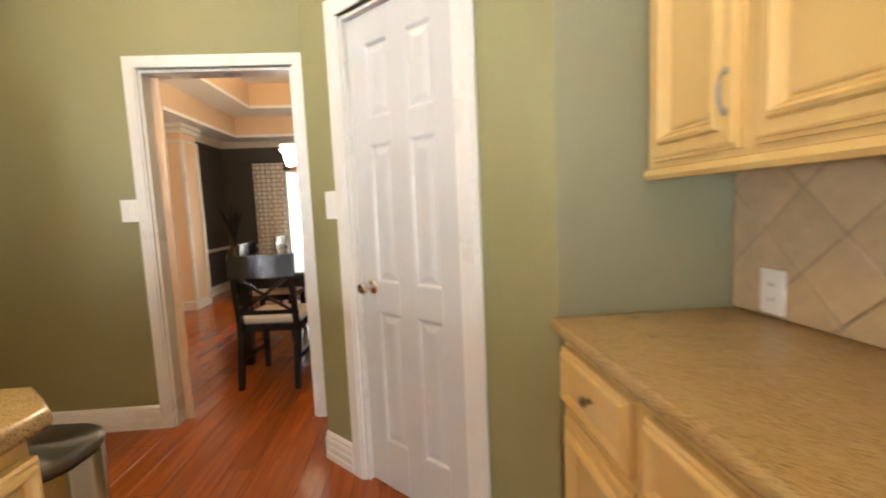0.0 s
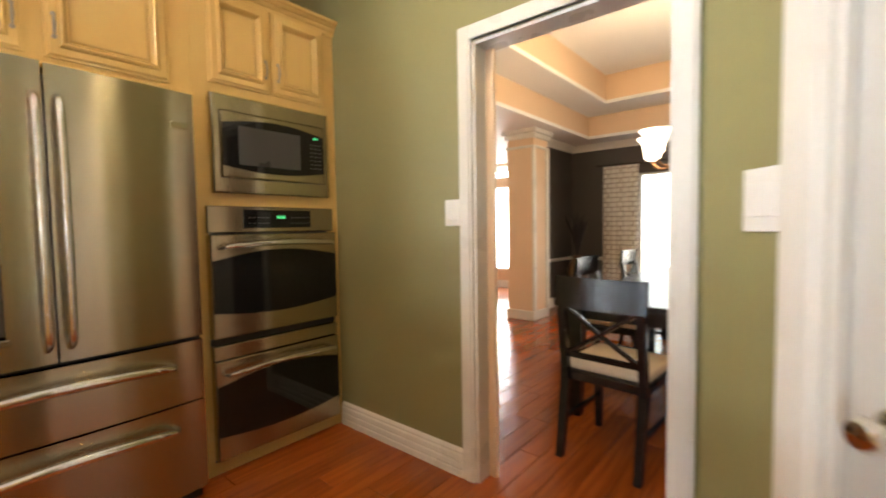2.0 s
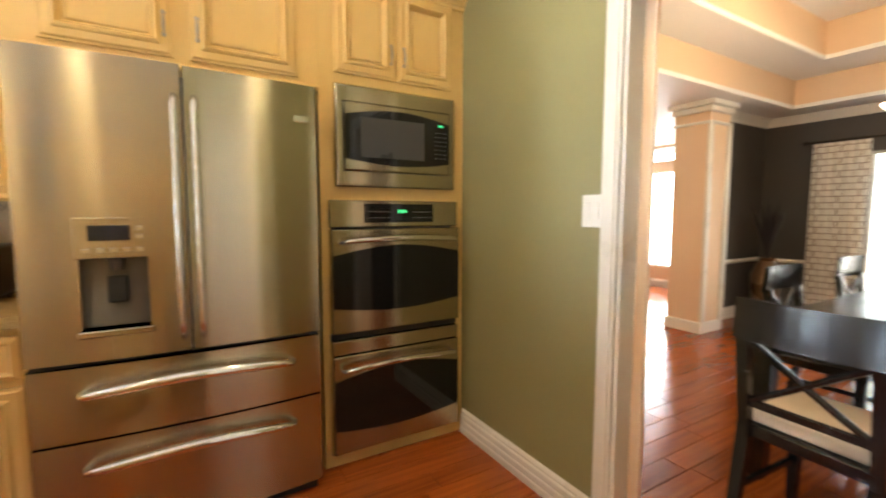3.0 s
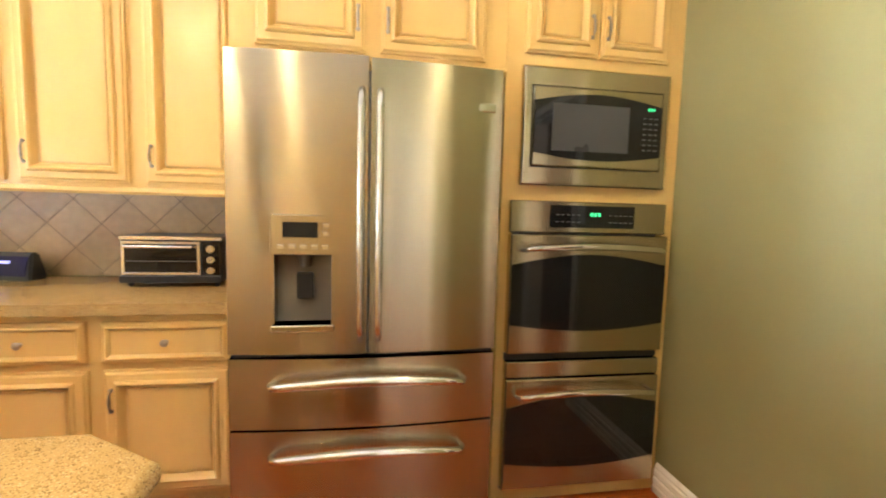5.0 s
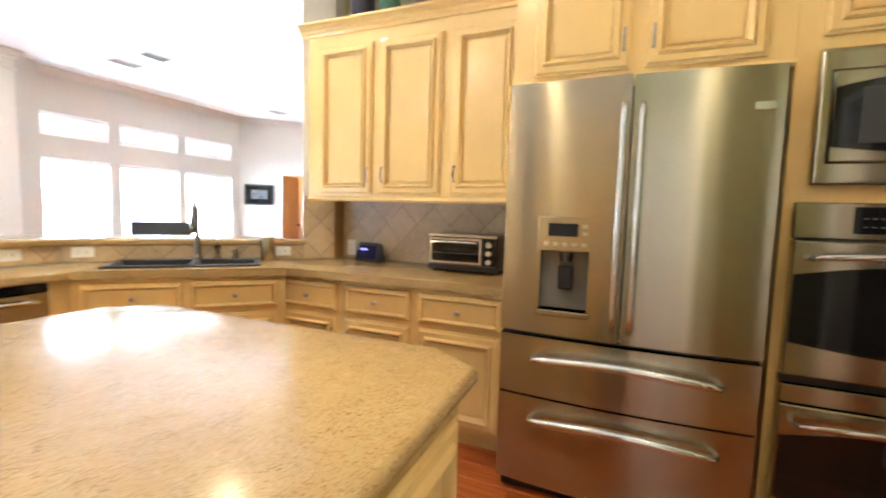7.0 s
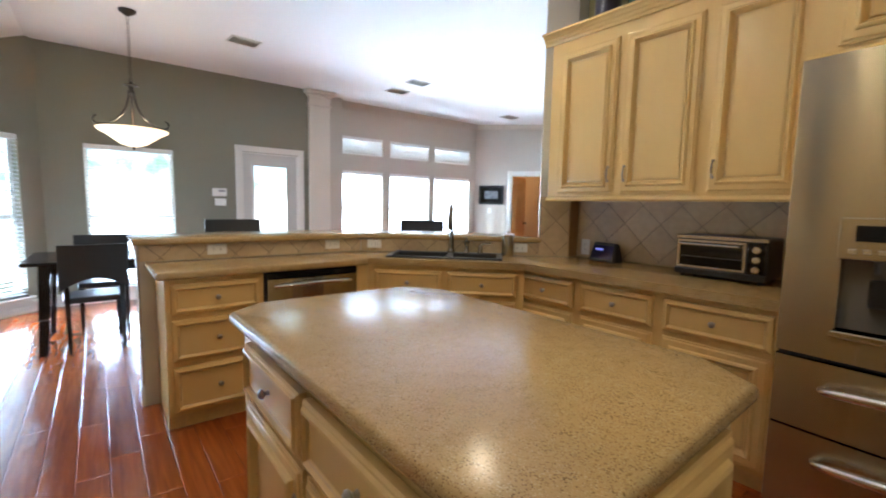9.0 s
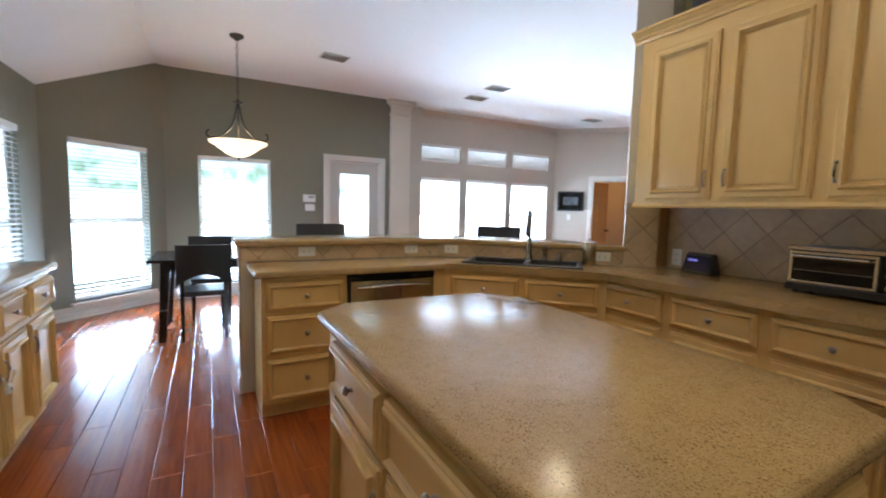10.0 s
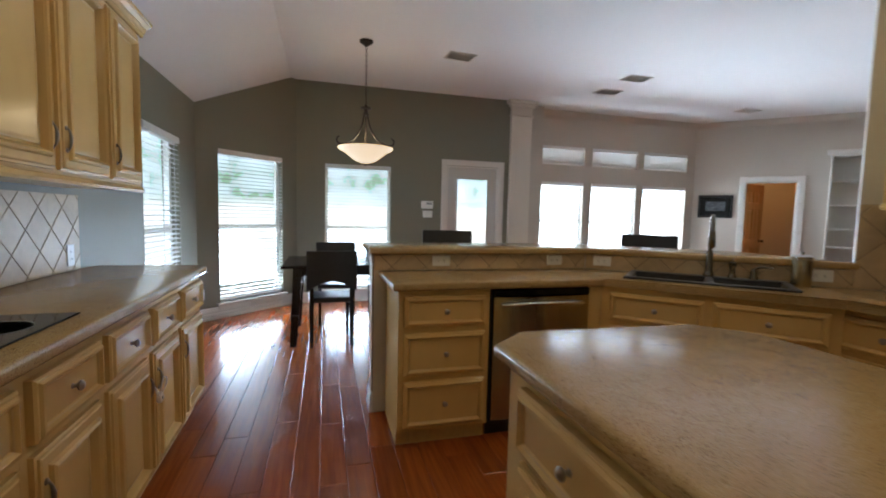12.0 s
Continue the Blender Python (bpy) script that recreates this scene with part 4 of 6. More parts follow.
cab_door(ot, 0.076, 0.388, 1.938, 2.375, "r")
cab_door(ot, 0.402, 0.722, 1.938, 2.375, "l")
bm = bmesh.new()
prism(bm, CROWN_PROFILE, (0, 0, 2.38), (W, 0, 2.38))
part("crown", bm, M_CREAM, ot)

# upper cabinets on the cooktop wall
upper_unit(front(1.20, 1.945, -88.5), 1.50, 0.40, 1.295, 2.2, [(0.04, 0.345, "r"), (0.385, 0.86, "r"), (0.90, 1.46, "l")], "cream wall cabinet with raised-panel doors beside the pantry", "wall cabinets on the cooktop wall")
upper_unit(front(1.24, 0.10, -88.5), 1.44, 0.35, 1.345, 2.2, [(0.03, 0.57, "r"), (0.61, 1.01, "l"), (1.05, 1.41, "l")], "cream wall cabinet with three doors over the cooktop counter", "wall cabinets on the cooktop wall", side_crown=("r",))

# ================= appliances =================


def bowed(bm, x0, x1, z0, z1, bow, X0, X1, back=0.0, edge=0.03, hole=None, seg=16):
    """A slab whose front swells over the span X0..X1; hole (x0, x1, z0, z1) goes through its front face."""
    def y(x):
        t = (2 * x - X0 - X1) / (X1 - X0)
        return -edge - bow * (1 - t * t)
    xs = sorted({x0 + (x1 - x0) * i / seg for i in range(seg + 1)} | (set(hole[:2]) if hole else set()))
    zs = sorted({z0, z1} | (set(hole[2:]) if hole else set()))
    g = {(i, k): bm.verts.new((x, y(x), z)) for i, x in enumerate(xs) for k, z in enumerate(zs)}
    for i in range(len(xs) - 1):
        for k in range(len(zs) - 1):
            if hole and hole[0] <= (xs[i] + xs[i + 1]) / 2 <= hole[1] and hole[2] <= (zs[k] + zs[k + 1]) / 2 <= hole[3]:
                continue
            bm.faces.new((g[i, k], g[i + 1, k], g[i + 1, k + 1], g[i, k + 1]))
    n, t = len(xs) - 1, len(zs) - 1
    bk = {(a, k): bm.verts.new((xs[0] if a == 0 else xs[n], back, zs[k])) for a in (0, 1) for k in range(t + 1)}
    for k in range(t):
        bm.faces.new((bk[0, k], g[0, k], g[0, k + 1], bk[0, k + 1]))
        bm.faces.new((g[n, k], bk[1, k], bk[1, k + 1], g[n, k + 1]))
    bm.faces.new([g[i, t] for i in range(n + 1)] + [bk[1, t], bk[0, t]])
    bm.faces.new([g[i, 0] for i in range(n, -1, -1)] + [bk[0, 0], bk[1, 0]])
    return y


FW = 0.988
fg = thing("refrigerator", front(-1.895, 1.461, 90), "stainless steel french-door refrigerator with two bottom drawers", "refrigerator")
bm = bmesh.new()
box(bm, 0.004, FW - 0.004, 0.0, 0.78, 0.03, 1.79, bevel=0.006)
part("body", bm, M_DARKSTEEL, fg)
HO = (0.166, 0.364, 0.850, 1.235)
for nm, x0, x1, ho in (("left_door", 0.003, FW / 2 - 0.004, HO), ("right_door", FW / 2 + 0.004, FW - 0.003, None)):
    bm = bmesh.new()
    yf = bowed(bm, x0, x1, 0.752, 1.816 if ho else 1.812, 0.026, 0, FW, edge=0.045, hole=ho)
    d = part(nm, bm, M_STEEL, fg, smooth=True)
    hx = FW / 2 - 0.028 if ho else FW / 2 + 0.036
    bm = bmesh.new()
    y0 = yf(hx)
    tube(bm, [(hx, y0 + 0.004, 1.70), (hx, y0 - 0.03, 1.685), (hx, y0 - 0.052, 1.65)] + [(hx, y0 - 0.055 - 0.014 * math.sin(math.pi * i / 12), 1.62 - 0.74 * i / 12) for i in range(13)] + [(hx, y0 - 0.052, 0.85), (hx, y0 - 0.03, 0.82), (hx, y0 + 0.004, 0.805)], 0.0135, 12)
    part("handle", bm, M_STEEL_H, d, "long polished bar handle", smooth=True)
    if ho:
        yd = yf(0.265)
        bm = bmesh.new()
        box(bm, HO[0] - 0.012, HO[1] + 0.012, yd - 0.004, yd + 0.012, 1.115, 1.258, bevel=0.003)
        part("dispenser_panel", bm, M_STEEL, d)
        part("display", B(HO[0] + 0.030, HO[1] - 0.048, yd - 0.006, yd - 0.004, 1.178, 1.232), M_BLACKGLASS, d, "black dispenser display")
        for x, z in [(HO[0] + 0.012 + 0.038 * i, 1.135) for i in range(5)] + [(HO[1] - 0.032, 1.182), (HO[1] - 0.032, 1.212)]:
            part("button", B(x, x + 0.024, yd - 0.0065, yd - 0.004, z, z + 0.017, bevel=0.001), M_STEEL_H, d)
        bm = bmesh.new()
        x0, x1, z0, z1 = HO[0], HO[1], HO[2], 1.115
        f, b = yd + 0.004, yd + 0.09
        q = {(i, j, k): bm.verts.new((X, Y, Z)) for i, X in enumerate((x0, x1)) for j, Y in enumerate((f, b)) for k, Z in enumerate((z0, z1))}
        for fa in (((0, 1, 0), (1, 1, 0), (1, 1, 1), (0, 1, 1)), ((0, 0, 0), (0, 1, 0), (0, 1, 1), (0, 0, 1)), ((1, 1, 0), (1, 0, 0), (1, 0, 1), (1, 1, 1)), ((0, 0, 0), (1, 0, 0), (1, 1, 0), (0, 1, 0)), ((0, 0, 1), (0, 1, 1), (1, 1, 1), (1, 0, 1))):
            bm.faces.new([q[k] for k in fa])
        part("dispenser_recess", bm, M_STEEL, d)
        part("dispenser_tray", B(x0 - 0.012, x1 + 0.012, yd - 0.012, b - 0.005, z0 - 0.012, z0 + 0.012, bevel=0.004), M_STEEL, d)
        part("paddle", B(x0 + 0.072, x0 + 0.132, yd + 0.030, yd + 0.050, z0 + 0.10, z0 + 0.20, bevel=0.006), M_BLACK, d, "black dispenser paddle")
        bm = bmesh.new()
        lathe(bm, [(0.001, 0), (0.022, 0), (0.026, 0.035), (0.03, 0.045)], 14, x0 + 0.102, yd + 0.045, 1.07)
        part("spout", bm, M_DARKSTEEL, d)
    else:
        part("badge", B(FW - 0.10, FW - 0.03, yf(FW - 0.03) - 0.006, yf(FW - 0.03) + 0.006, 1.655, 1.685, bevel=0.002), M_STEEL_H, d)
for z0, z1 in ((0.470, 0.734), (0.06, 0.461)):
    bm = bmesh.new()
    yf = bowed(bm, 0.003, FW - 0.003, z0, z1, 0.026, 0, FW, edge=0.045, seg=24)
    d = part("freezer_drawer", bm, M_STEEL, fg, smooth=True)
    hz = z1 - 0.085
    bm = bmesh.new()
    pts = [(0.145, yf(0.145) + 0.003, hz - 0.012), (0.16, yf(0.16) - 0.035, hz - 0.008)] + [(0.195 + (FW - 0.365) * i / 14, yf(0.195 + (FW - 0.365) * i / 14) - 0.05, hz + 0.016 * math.sin(math.pi * i / 14)) for i in range(15)] + [(FW - 0.135, yf(FW - 0.13) - 0.035, hz - 0.008), (FW - 0.12, yf(FW - 0.12) + 0.003, hz - 0.012)]
    tube(bm, pts, [0.007 + 0.0135 * math.sin(math.pi * (i + 0.6) / (len(pts) + 0.2)) ** 0.6 for i in range(len(pts))], 12)
    part("handle", bm, M_STEEL_H, d, "long polished bar handle", smooth=True)
part("gasket", B(0.01, FW - 0.01, -0.03, 0.0, 0.733, 0.751), M_BLACK, fg)
part("grille", B(0.02, FW - 0.02, -0.01, 0.0, 0.005, 0.058), M_BLACK, fg)
for x in (0.03, FW - 0.09):
    part("hinge_cover", B(x, x + 0.06, -0.04, 0.08, 1.79, 1.815, bevel=0.005), M_DARKSTEEL, fg)


def arc_window(bm, x0, x1, z0, z1, top, bot, y, n=20):
    """A dark pane whose upper and lower edges bow."""
    hi = [bm.verts.new((x0 + (x1 - x0) * i / n, y, z1 + top * math.sin(math.pi * i / n))) for i in range(n + 1)]
    lo = [bm.verts.new((x0 + (x1 - x0) * i / n, y, z0 - bot * math.sin(math.pi * i / n))) for i in range(n + 1)]
    f = [bm.faces.new((lo[i], lo[i + 1], hi[i + 1], hi[i])) for i in range(n)]
    r = bmesh.ops.extrude_face_region(bm, geom=f)
    for v in r["geom"]:
        if isinstance(v, bmesh.types.BMVert):
            v.co.y -= 0.004


M_DIMGREY = mat("dim_grey_print", (0.07, 0.07, 0.07), rough=0.4)
OW = 0.715
ov = thing("wall_oven", front(-1.985, 2.530, 90), "stainless double wall oven with bowed black glass doors", "oven")
part("body", B(0.03, OW - 0.03, 0.003, 0.6, 0.085, 1.325), M_DARKSTEEL, ov)
part("control_panel", B(0, OW, -0.02, 0.003, 1.205, 1.338, bevel=0.004), M_STEEL, ov)
part("display", B(0.175, 0.56, -0.024, -0.02, 1.228, 1.322, bevel=0.001), M_BLACKGLASS, ov, "black oven display")
bm = bmesh.new()
for i in range(3):
    box(bm, 0.355 + 0.017 * i, 0.366 + 0.017 * i, -0.0252, -0.0242, 1.277, 1.292)
part("clock_digits", bm, M_GREENLED, ov, "glowing green clock digits")
for i in range(5):
    for k in range(2):
        for x in (0.20, 0.44):
            part("key_label", B(x + 0.024 * i, x + 0.012 + 0.024 * i, -0.0248, -0.0242, 1.25 + 0.03 * k, 1.254 + 0.03 * k), M_DIMGREY, ov)
for z0, z1 in ((0.69, 1.197), (0.085, 0.577)):
    bm = bmesh.new()
    box(bm, 0, OW, -0.045, 0.002, z0, z1, bevel=0.005)
    d = part("oven_door", bm, M_STEEL, ov)
    bm = bmesh.new()
    h = z1 - z0
    arc_window(bm, 0.008, OW - 0.008, z0 + 0.25 * h, z1 - 0.25 * h, 0.045, 0.03, -0.0452)
    part("door_glass", bm, M_BLACKGLASS, d, "bowed black glass")
    bm = bmesh.new()
    hz = z1 - 0.055
    tube(bm, [(0.04, -0.043, hz - 0.01), (0.05, -0.085, hz - 0.006)] + [(0.07 + (OW - 0.14) * i / 14, -0.10, hz + 0.012 * math.sin(math.pi * i / 14)) for i in range(15)] + [(OW - 0.05, -0.085, hz - 0.006), (OW - 0.04, -0.043, hz - 0.01)], [0.005 + 0.0095 * math.sin(math.pi * (i + 0.6) / 19.2) ** 0.6 for i in range(19)], 12)
    part("handle", bm, M_STEEL_H, d, "curved polished bar handle", smooth=True)
part("vent_strip", B(0.0, OW, -0.01, 0.003, 0.655, 0.686), M_BLACK, ov)
part("trim_strip", B(0.0, OW, -0.035, 0.003, 0.582, 0.652, bevel=0.004), M_STEEL, ov)
part("vent_strip", B(0.0, OW, -0.01, 0.003, 0.075, 0.082), M_BLACK, ov)

MW = 0.655
mw = thing("microwave", front(-1.985, 2.568, 90), "built-in stainless microwave in a wide trim frame", "microwave")
part("body", B(0.04, MW - 0.04, 0.003, 0.45, 1.43, 1.85), M_DARKSTEEL, mw)
bm = bmesh.new()
rings(bm, 0, MW, 1.402, 1.882, [(0, 0.0), (0, 0.02), (0.006, 0.026), (0.012, 0.027)], 0.003, cap=False)
a = (0.012, 0.055)
for x0, x1, z0, z1 in ((0.012, MW - 0.012, 1.414, 1.475), (0.012, MW - 0.012, 1.806, 1.870), (0.012, 0.033, 1.475, 1.806), (MW - 0.033, MW - 0.012, 1.475, 1.806)):
    box(bm, x0, x1, -0.024, 0.0, z0, z1)
part("trim_frame", bm, M_STEEL, mw)
d = part("microwave_door", B(0.037, MW - 0.037, -0.034, 0.002, 1.479, 1.802, bevel=0.006), M_STEEL, mw)
bm = bmesh.new()
arc_window(bm, 0.043, MW - 0.043, 1.535, 1.742, 0.036, 0.026, -0.0342)
part("door_glass", bm, M_BLACKGLASS, d, "bowed black glass")
part("window_mesh", B(0.12, 0.46, -0.0392, -0.0383, 1.545, 1.735, bevel=0.0003), mat("dark_grey_mesh", (0.05, 0.05, 0.052), rough=0.3, vary=0.1, grain=400), d, "grey perforated screen")
for r in range(7):
    for k in range(3):
        part("key_label", B(0.525 + 0.026 * k, 0.54 + 0.026 * k, -0.0392, -0.0385, 1.56 + 0.022 * r, 1.565 + 0.022 * r), M_DIMGREY, d)
bm = bmesh.new()
for i in range(3):
    box(bm, 0.545 + 0.011 * i, 0.552 + 0.011 * i, -0.0393, -0.0386, 1.725, 1.737)
part("clock_digits", bm, M_GREENLED, d, "glowing green clock digits")


# child locks looped through pairs of cabinet pulls
def child_lock(m, half, label):
    t = thing("child_lock", m, label, "child lock", "cabinet child locks")
    bm = bmesh.new()
    for s in (-1, 1):
        tube(bm, [(s * 0.012, -0.008, -0.045), (s * half * 0.6, -0.010, -0.030), (s * half, -0.016, -0.008), (s * (half + 0.012), -0.012, 0.012), (s * half, -0.004, 0.018), (s * (half - 0.012), -0.002, 0.004), (s * half * 0.5, -0.002, -0.026), (s * 0.010, -0.004, -0.043)], 0.0024, 8)
    part("cord_loop", bm, M_WHITEPL, t, smooth=True)
    bm = bmesh.new()
    lathe(bm, [(0.001, 0.0), (0.020, 0.0), (0.024, 0.004), (0.024, 0.012), (0.020, 0.017), (0.001, 0.019)], 18, 0, 0.004, -0.052, axis="y")
    part("catch_body", bm, M_WHITEPL, t, smooth=True)
    part("release_button", B(-0.008, 0.008, -0.019, -0.0145, -0.060, -0.044, bevel=0.002), M_GRAYPL, t)


child_lock(pose(FX + 0.040, 0.42, 0.495, 0, 0, 90), 0.056, "white plastic child lock looped through two cabinet pulls")
child_lock(pose(0.945 + (1.95 + 0.60) * 0.027 - 0.040, -0.60, 0.495, 0, 0, -88.45), 0.056, "white plastic child lock looped through two cabinet pulls")

# ================= lamps =================


def can_light(x, y, z=CEIL, watts=5.6):
    t = thing("recessed_light", pose(x, y, z), "round recessed ceiling lamp with a white ring", "ceiling lamp", "recessed ceiling lamps")
    bm = bmesh.new()
    lathe(bm, [(0.062, -0.002), (0.065, -0.008), (0.095, -0.006), (0.097, -0.001)], 24)
    part("ring", bm, M_TRIM, t)
    bm = bmesh.new()
    lathe(bm, [(0.036, -0.003), (0.048, -0.005), (0.062, -0.006), (0.062, -0.001), (0.036, -0.001)], 20)
    part("baffle", bm, M_TRIM, t)
    bm = bmesh.new()
    lathe(bm, [(0.001, -0.007), (0.024, -0.006), (0.036, -0.003), (0.036, -0.001), (0.001, -0.001)], 20)
    part("lamp_face", bm, M_CAN, t)
    d = bpy.data.lights.new("recessed_lamp", "AREA")
    d.shape, d.size, d.energy, d.color = "DISK", 0.05, watts, WARM
    o = new("recessed_lamp", d)
    o.matrix_basis = pose(x, y, z - 0.02)


# the last one, over the sink corner, is added with no fixture known there
for x, y, p in ((-0.60, 1.20, 6.2), (-0.82, 2.56, 5.2), (0.40, 0.20, 4.6), (-1.55, -0.05, 5.4)):
    can_light(x, y, CEIL, p)
# hall lamp out of view, assumed from the warm glow inside
_h = hall @ Vector((1.1, 0.85, 0))
can_light(_h.x, _h.y, 2.499)

# ================= on the counters =================
sk = thing("sink", SK @ pose(0, 0, 0.90), "black composite double-bowl drop-in sink", "sink")
bm = bmesh.new()
X0, X1, Y0, Y1, XM = 0.105, 0.935, 0.055, 0.455, 0.545
for x0, x1, y0, y1 in ((X0, X1, Y0, Y0 + 0.035), (X0, X1, Y1 - 0.09, Y1), (X0, X0 + 0.04, Y0 + 0.035, Y1 - 0.09), (X1 - 0.04, X1, Y0 + 0.035, Y1 - 0.09), (XM - 0.02, XM + 0.02, Y0 + 0.035, Y1 - 0.09)):
    box(bm, x0, x1, y0, y1, 0.001, 0.014, bevel=0.005)
part("rim", bm, M_SINK, sk)
for x0, x1 in ((X0 + 0.04, XM - 0.02), (XM + 0.02, X1 - 0.04)):
    bm = bmesh.new()
    y0, y1, z0 = Y0 + 0.035, Y1 - 0.09, -0.19
    v = [bm.verts.new(c) for c in ((x0, y0, 0.002), (x1, y0, 0.002), (x1, y1, 0.002), (x0, y1, 0.002), (x0 + 0.02, y0 + 0.02, z0), (x1 - 0.02, y0 + 0.02, z0), (x1 - 0.02, y1 - 0.02, z0), (x0 + 0.02, y1 - 0.02, z0))]
    for q in ((4, 5, 6, 7), (0, 1, 5, 4), (1, 2, 6, 5), (2, 3, 7, 6), (3, 0, 4, 7)):
        bm.faces.new([v[i] for i in q])
    part("bowl", bm, M_SINK, sk)
fa = thing("faucet", SK @ pose(XM, Y1 - 0.045, 0.914), "brushed nickel pull-down kitchen faucet", "faucet")
bm = bmesh.new()
lathe(bm, [(0.03, 0), (0.03, 0.01), (0.024, 0.02), (0.02, 0.05), (0.02, 0.13), (0.017, 0.15)], 16)
part("column", bm, M_NICKEL, fa, smooth=True)
bm = bmesh.new()
tube(bm, [(0, 0, 0.14)] + [tuple(p) for p in bend((0, 0, 0.2), (0, 0.01, 0.38), (0, -0.13, 0.42), (0, -0.16, 0.27), 14)], 0.0125, 10)
part("spout", bm, M_NICKEL, fa, smooth=True)
bm = bmesh.new()
lathe(bm, [(0.013, 0.09), (0.019, 0.06), (0.02, 0.0), (0.016, -0.01)], 14, 0, -0.162, 0.19)
part("spray_head", bm, M_NICKEL, fa, smooth=True)
sd = thing("soap_dispenser", SK @ pose(XM + 0.12, Y1 - 0.045, 0.914), "brushed nickel soap dispenser beside the faucet", "soap dispenser")
bm = bmesh.new()
lathe(bm, [(0.024, 0), (0.024, 0.008), (0.016, 0.018), (0.016, 0.06), (0.022, 0.07), (0.022, 0.09), (0.006, 0.1), (0.006, 0.115)], 14)
part("body", bm, M_NICKEL, sd, smooth=True)
bm = bmesh.new()
tube(bm, [(0, 0, 0.112), (0, -0.03, 0.116), (0, -0.05, 0.105)], 0.006, 8)
part("nozzle", bm, M_NICKEL, sd, smooth=True)
bm = bmesh.new()
lathe(bm, [(0.024, 0), (0.024, 0.01), (0.018, 0.02), (0.02, 0.045), (0.012, 0.06), (0.001, 0.064)], 14, 0.225)
fh = part("valve", bm, M_NICKEL, fa, smooth=True)
bm = bmesh.new()
tube(bm, bend((0.225, 0, 0.05), (0.245, -0.01, 0.085), (0.275, -0.02, 0.07), (0.31, -0.03, 0.075), 8), [0.009, 0.008, 0.0075, 0.007, 0.0065, 0.006, 0.0065, 0.007, 0.006], 8)
part("lever", bm, M_NICKEL, fh, smooth=True)
cn = thing("canister", pose(-2.245, -0.315, 0.901), "brushed steel lidded canister beside the sink", "canister")
bm = bmesh.new()
lathe(bm, [(0.001, 0), (0.046, 0), (0.048, 0.004), (0.048, 0.14), (0.046, 0.146)], 24)
part("jar", bm, M_STEEL, cn, smooth=True)
bm = bmesh.new()
lathe(bm, [(0.049, 0.146), (0.05, 0.15), (0.05, 0.164), (0.04, 0.172), (0.008, 0.175), (0.007, 0.183), (0.012, 0.19), (0.001, 0.194)], 24)
part("lid", bm, M_STEEL_H, cn, smooth=True)

# toaster oven
to = thing("toaster_oven", front(-2.40, 0.835, 90) @ pose(0, 0, 0.901), "black and chrome toaster oven with a glass door", "toaster oven")
TW, TH, TD = 0.435, 0.235, 0.28
bm = bmesh.new()
box(bm, 0, TW, 0.012, TD, 0.018, TH, bevel=0.012, seg=2)
part("body", bm, M_BLACK, to)
part("top_trim", B(0.0, TW, 0.0, 0.014, TH - 0.02, TH, bevel=0.003), M_STEEL_H, to)
part("base_trim", B(0.0, TW, -0.004, 0.014, 0.018, 0.05, bevel=0.003), M_BLACK, to)
bm = bmesh.new()
for x0, x1, z0, z1 in ((0.012, 0.345, 0.056, 0.068), (0.012, 0.345, 0.198, 0.212), (0.012, 0.026, 0.068, 0.198), (0.331, 0.345, 0.068, 0.198)):
    box(bm, x0, x1, -0.006, 0.012, z0, z1, bevel=0.002)
d = part("glass_door", bm, M_STEEL_H, to)
part("pane", B(0.026, 0.331, 0.0, 0.003, 0.068, 0.198), M_BLACKGLASS, d, "dark oven glass")
bm = bmesh.new()
tube(bm, [(0.03, -0.004, 0.188), (0.035, -0.03, 0.188), (0.32, -0.03, 0.188), (0.326, -0.004, 0.188)], 0.006, 8)
part("handle", bm, M_STEEL_H, d, smooth=True)
bm = bmesh.new()
box(bm, 0.03, 0.327, -0.0008, -0.0002, 0.118, 0.121)
part("rack_bar", bm, M_DARKSTEEL, to)
part("control_panel", B(0.352, TW - 0.006, -0.002, 0.012, 0.056, 0.212, bevel=0.002), M_BLACKGLASS, to)
for k in range(3):
    bm = bmesh.new()
    lathe(bm, [(0.001, 0), (0.02, 0), (0.019, 0.014), (0.015, 0.019), (0.001, 0.02)], 16, 0.392, -0.002, 0.078 + 0.05 * k, axis="y")
    box(bm, 0.3905, 0.3935, -0.0235, -0.02, 0.066 + 0.05 * k, 0.09 + 0.05 * k)
    part("dial", bm, M_STEEL_H, to, "chrome dial", smooth=True)
for x in (0.03, TW - 0.03):
    for y in (0.04, TD - 0.04):
        bm = bmesh.new()
        lathe(bm, [(0.012, 0), (0.014, 0.019)], 10, x, y, 0)
        part("foot", bm, M_BLACK, to)

# smart display
sp = thing("smart_display", front(-2.60, 0.145, 78) @ pose(0, 0, 0.901), "small black table display with a dim blue screen", "smart display")
bm = bmesh.new()
v = [bm.verts.new(c) for c in ((0, 0, 0), (0.235, 0, 0), (0.235, 0.10, 0), (0, 0.10, 0), (0.018, 0.035, 0.135), (0.217, 0.035, 0.135), (0.217, 0.075, 0.13), (0.018, 0.075, 0.13))]
for q in ((3, 2, 1, 0), (4, 5, 6, 7), (0, 1, 5, 4), (1, 2, 6, 5), (2, 3, 7, 6), (3, 0, 4, 7)):
    bm.faces.new([v[i] for i in q])
bmesh.ops.bevel(bm, geom=list(bm.edges), offset=0.008, segments=2, affect="EDGES")
part("body", bm, M_BLACK, sp)
bm = bmesh.new()
tl = math.degrees(math.atan2(0.035, 0.135))
box(bm, 0.028, 0.207, -0.002, 0.001, 0.022, 0.118)
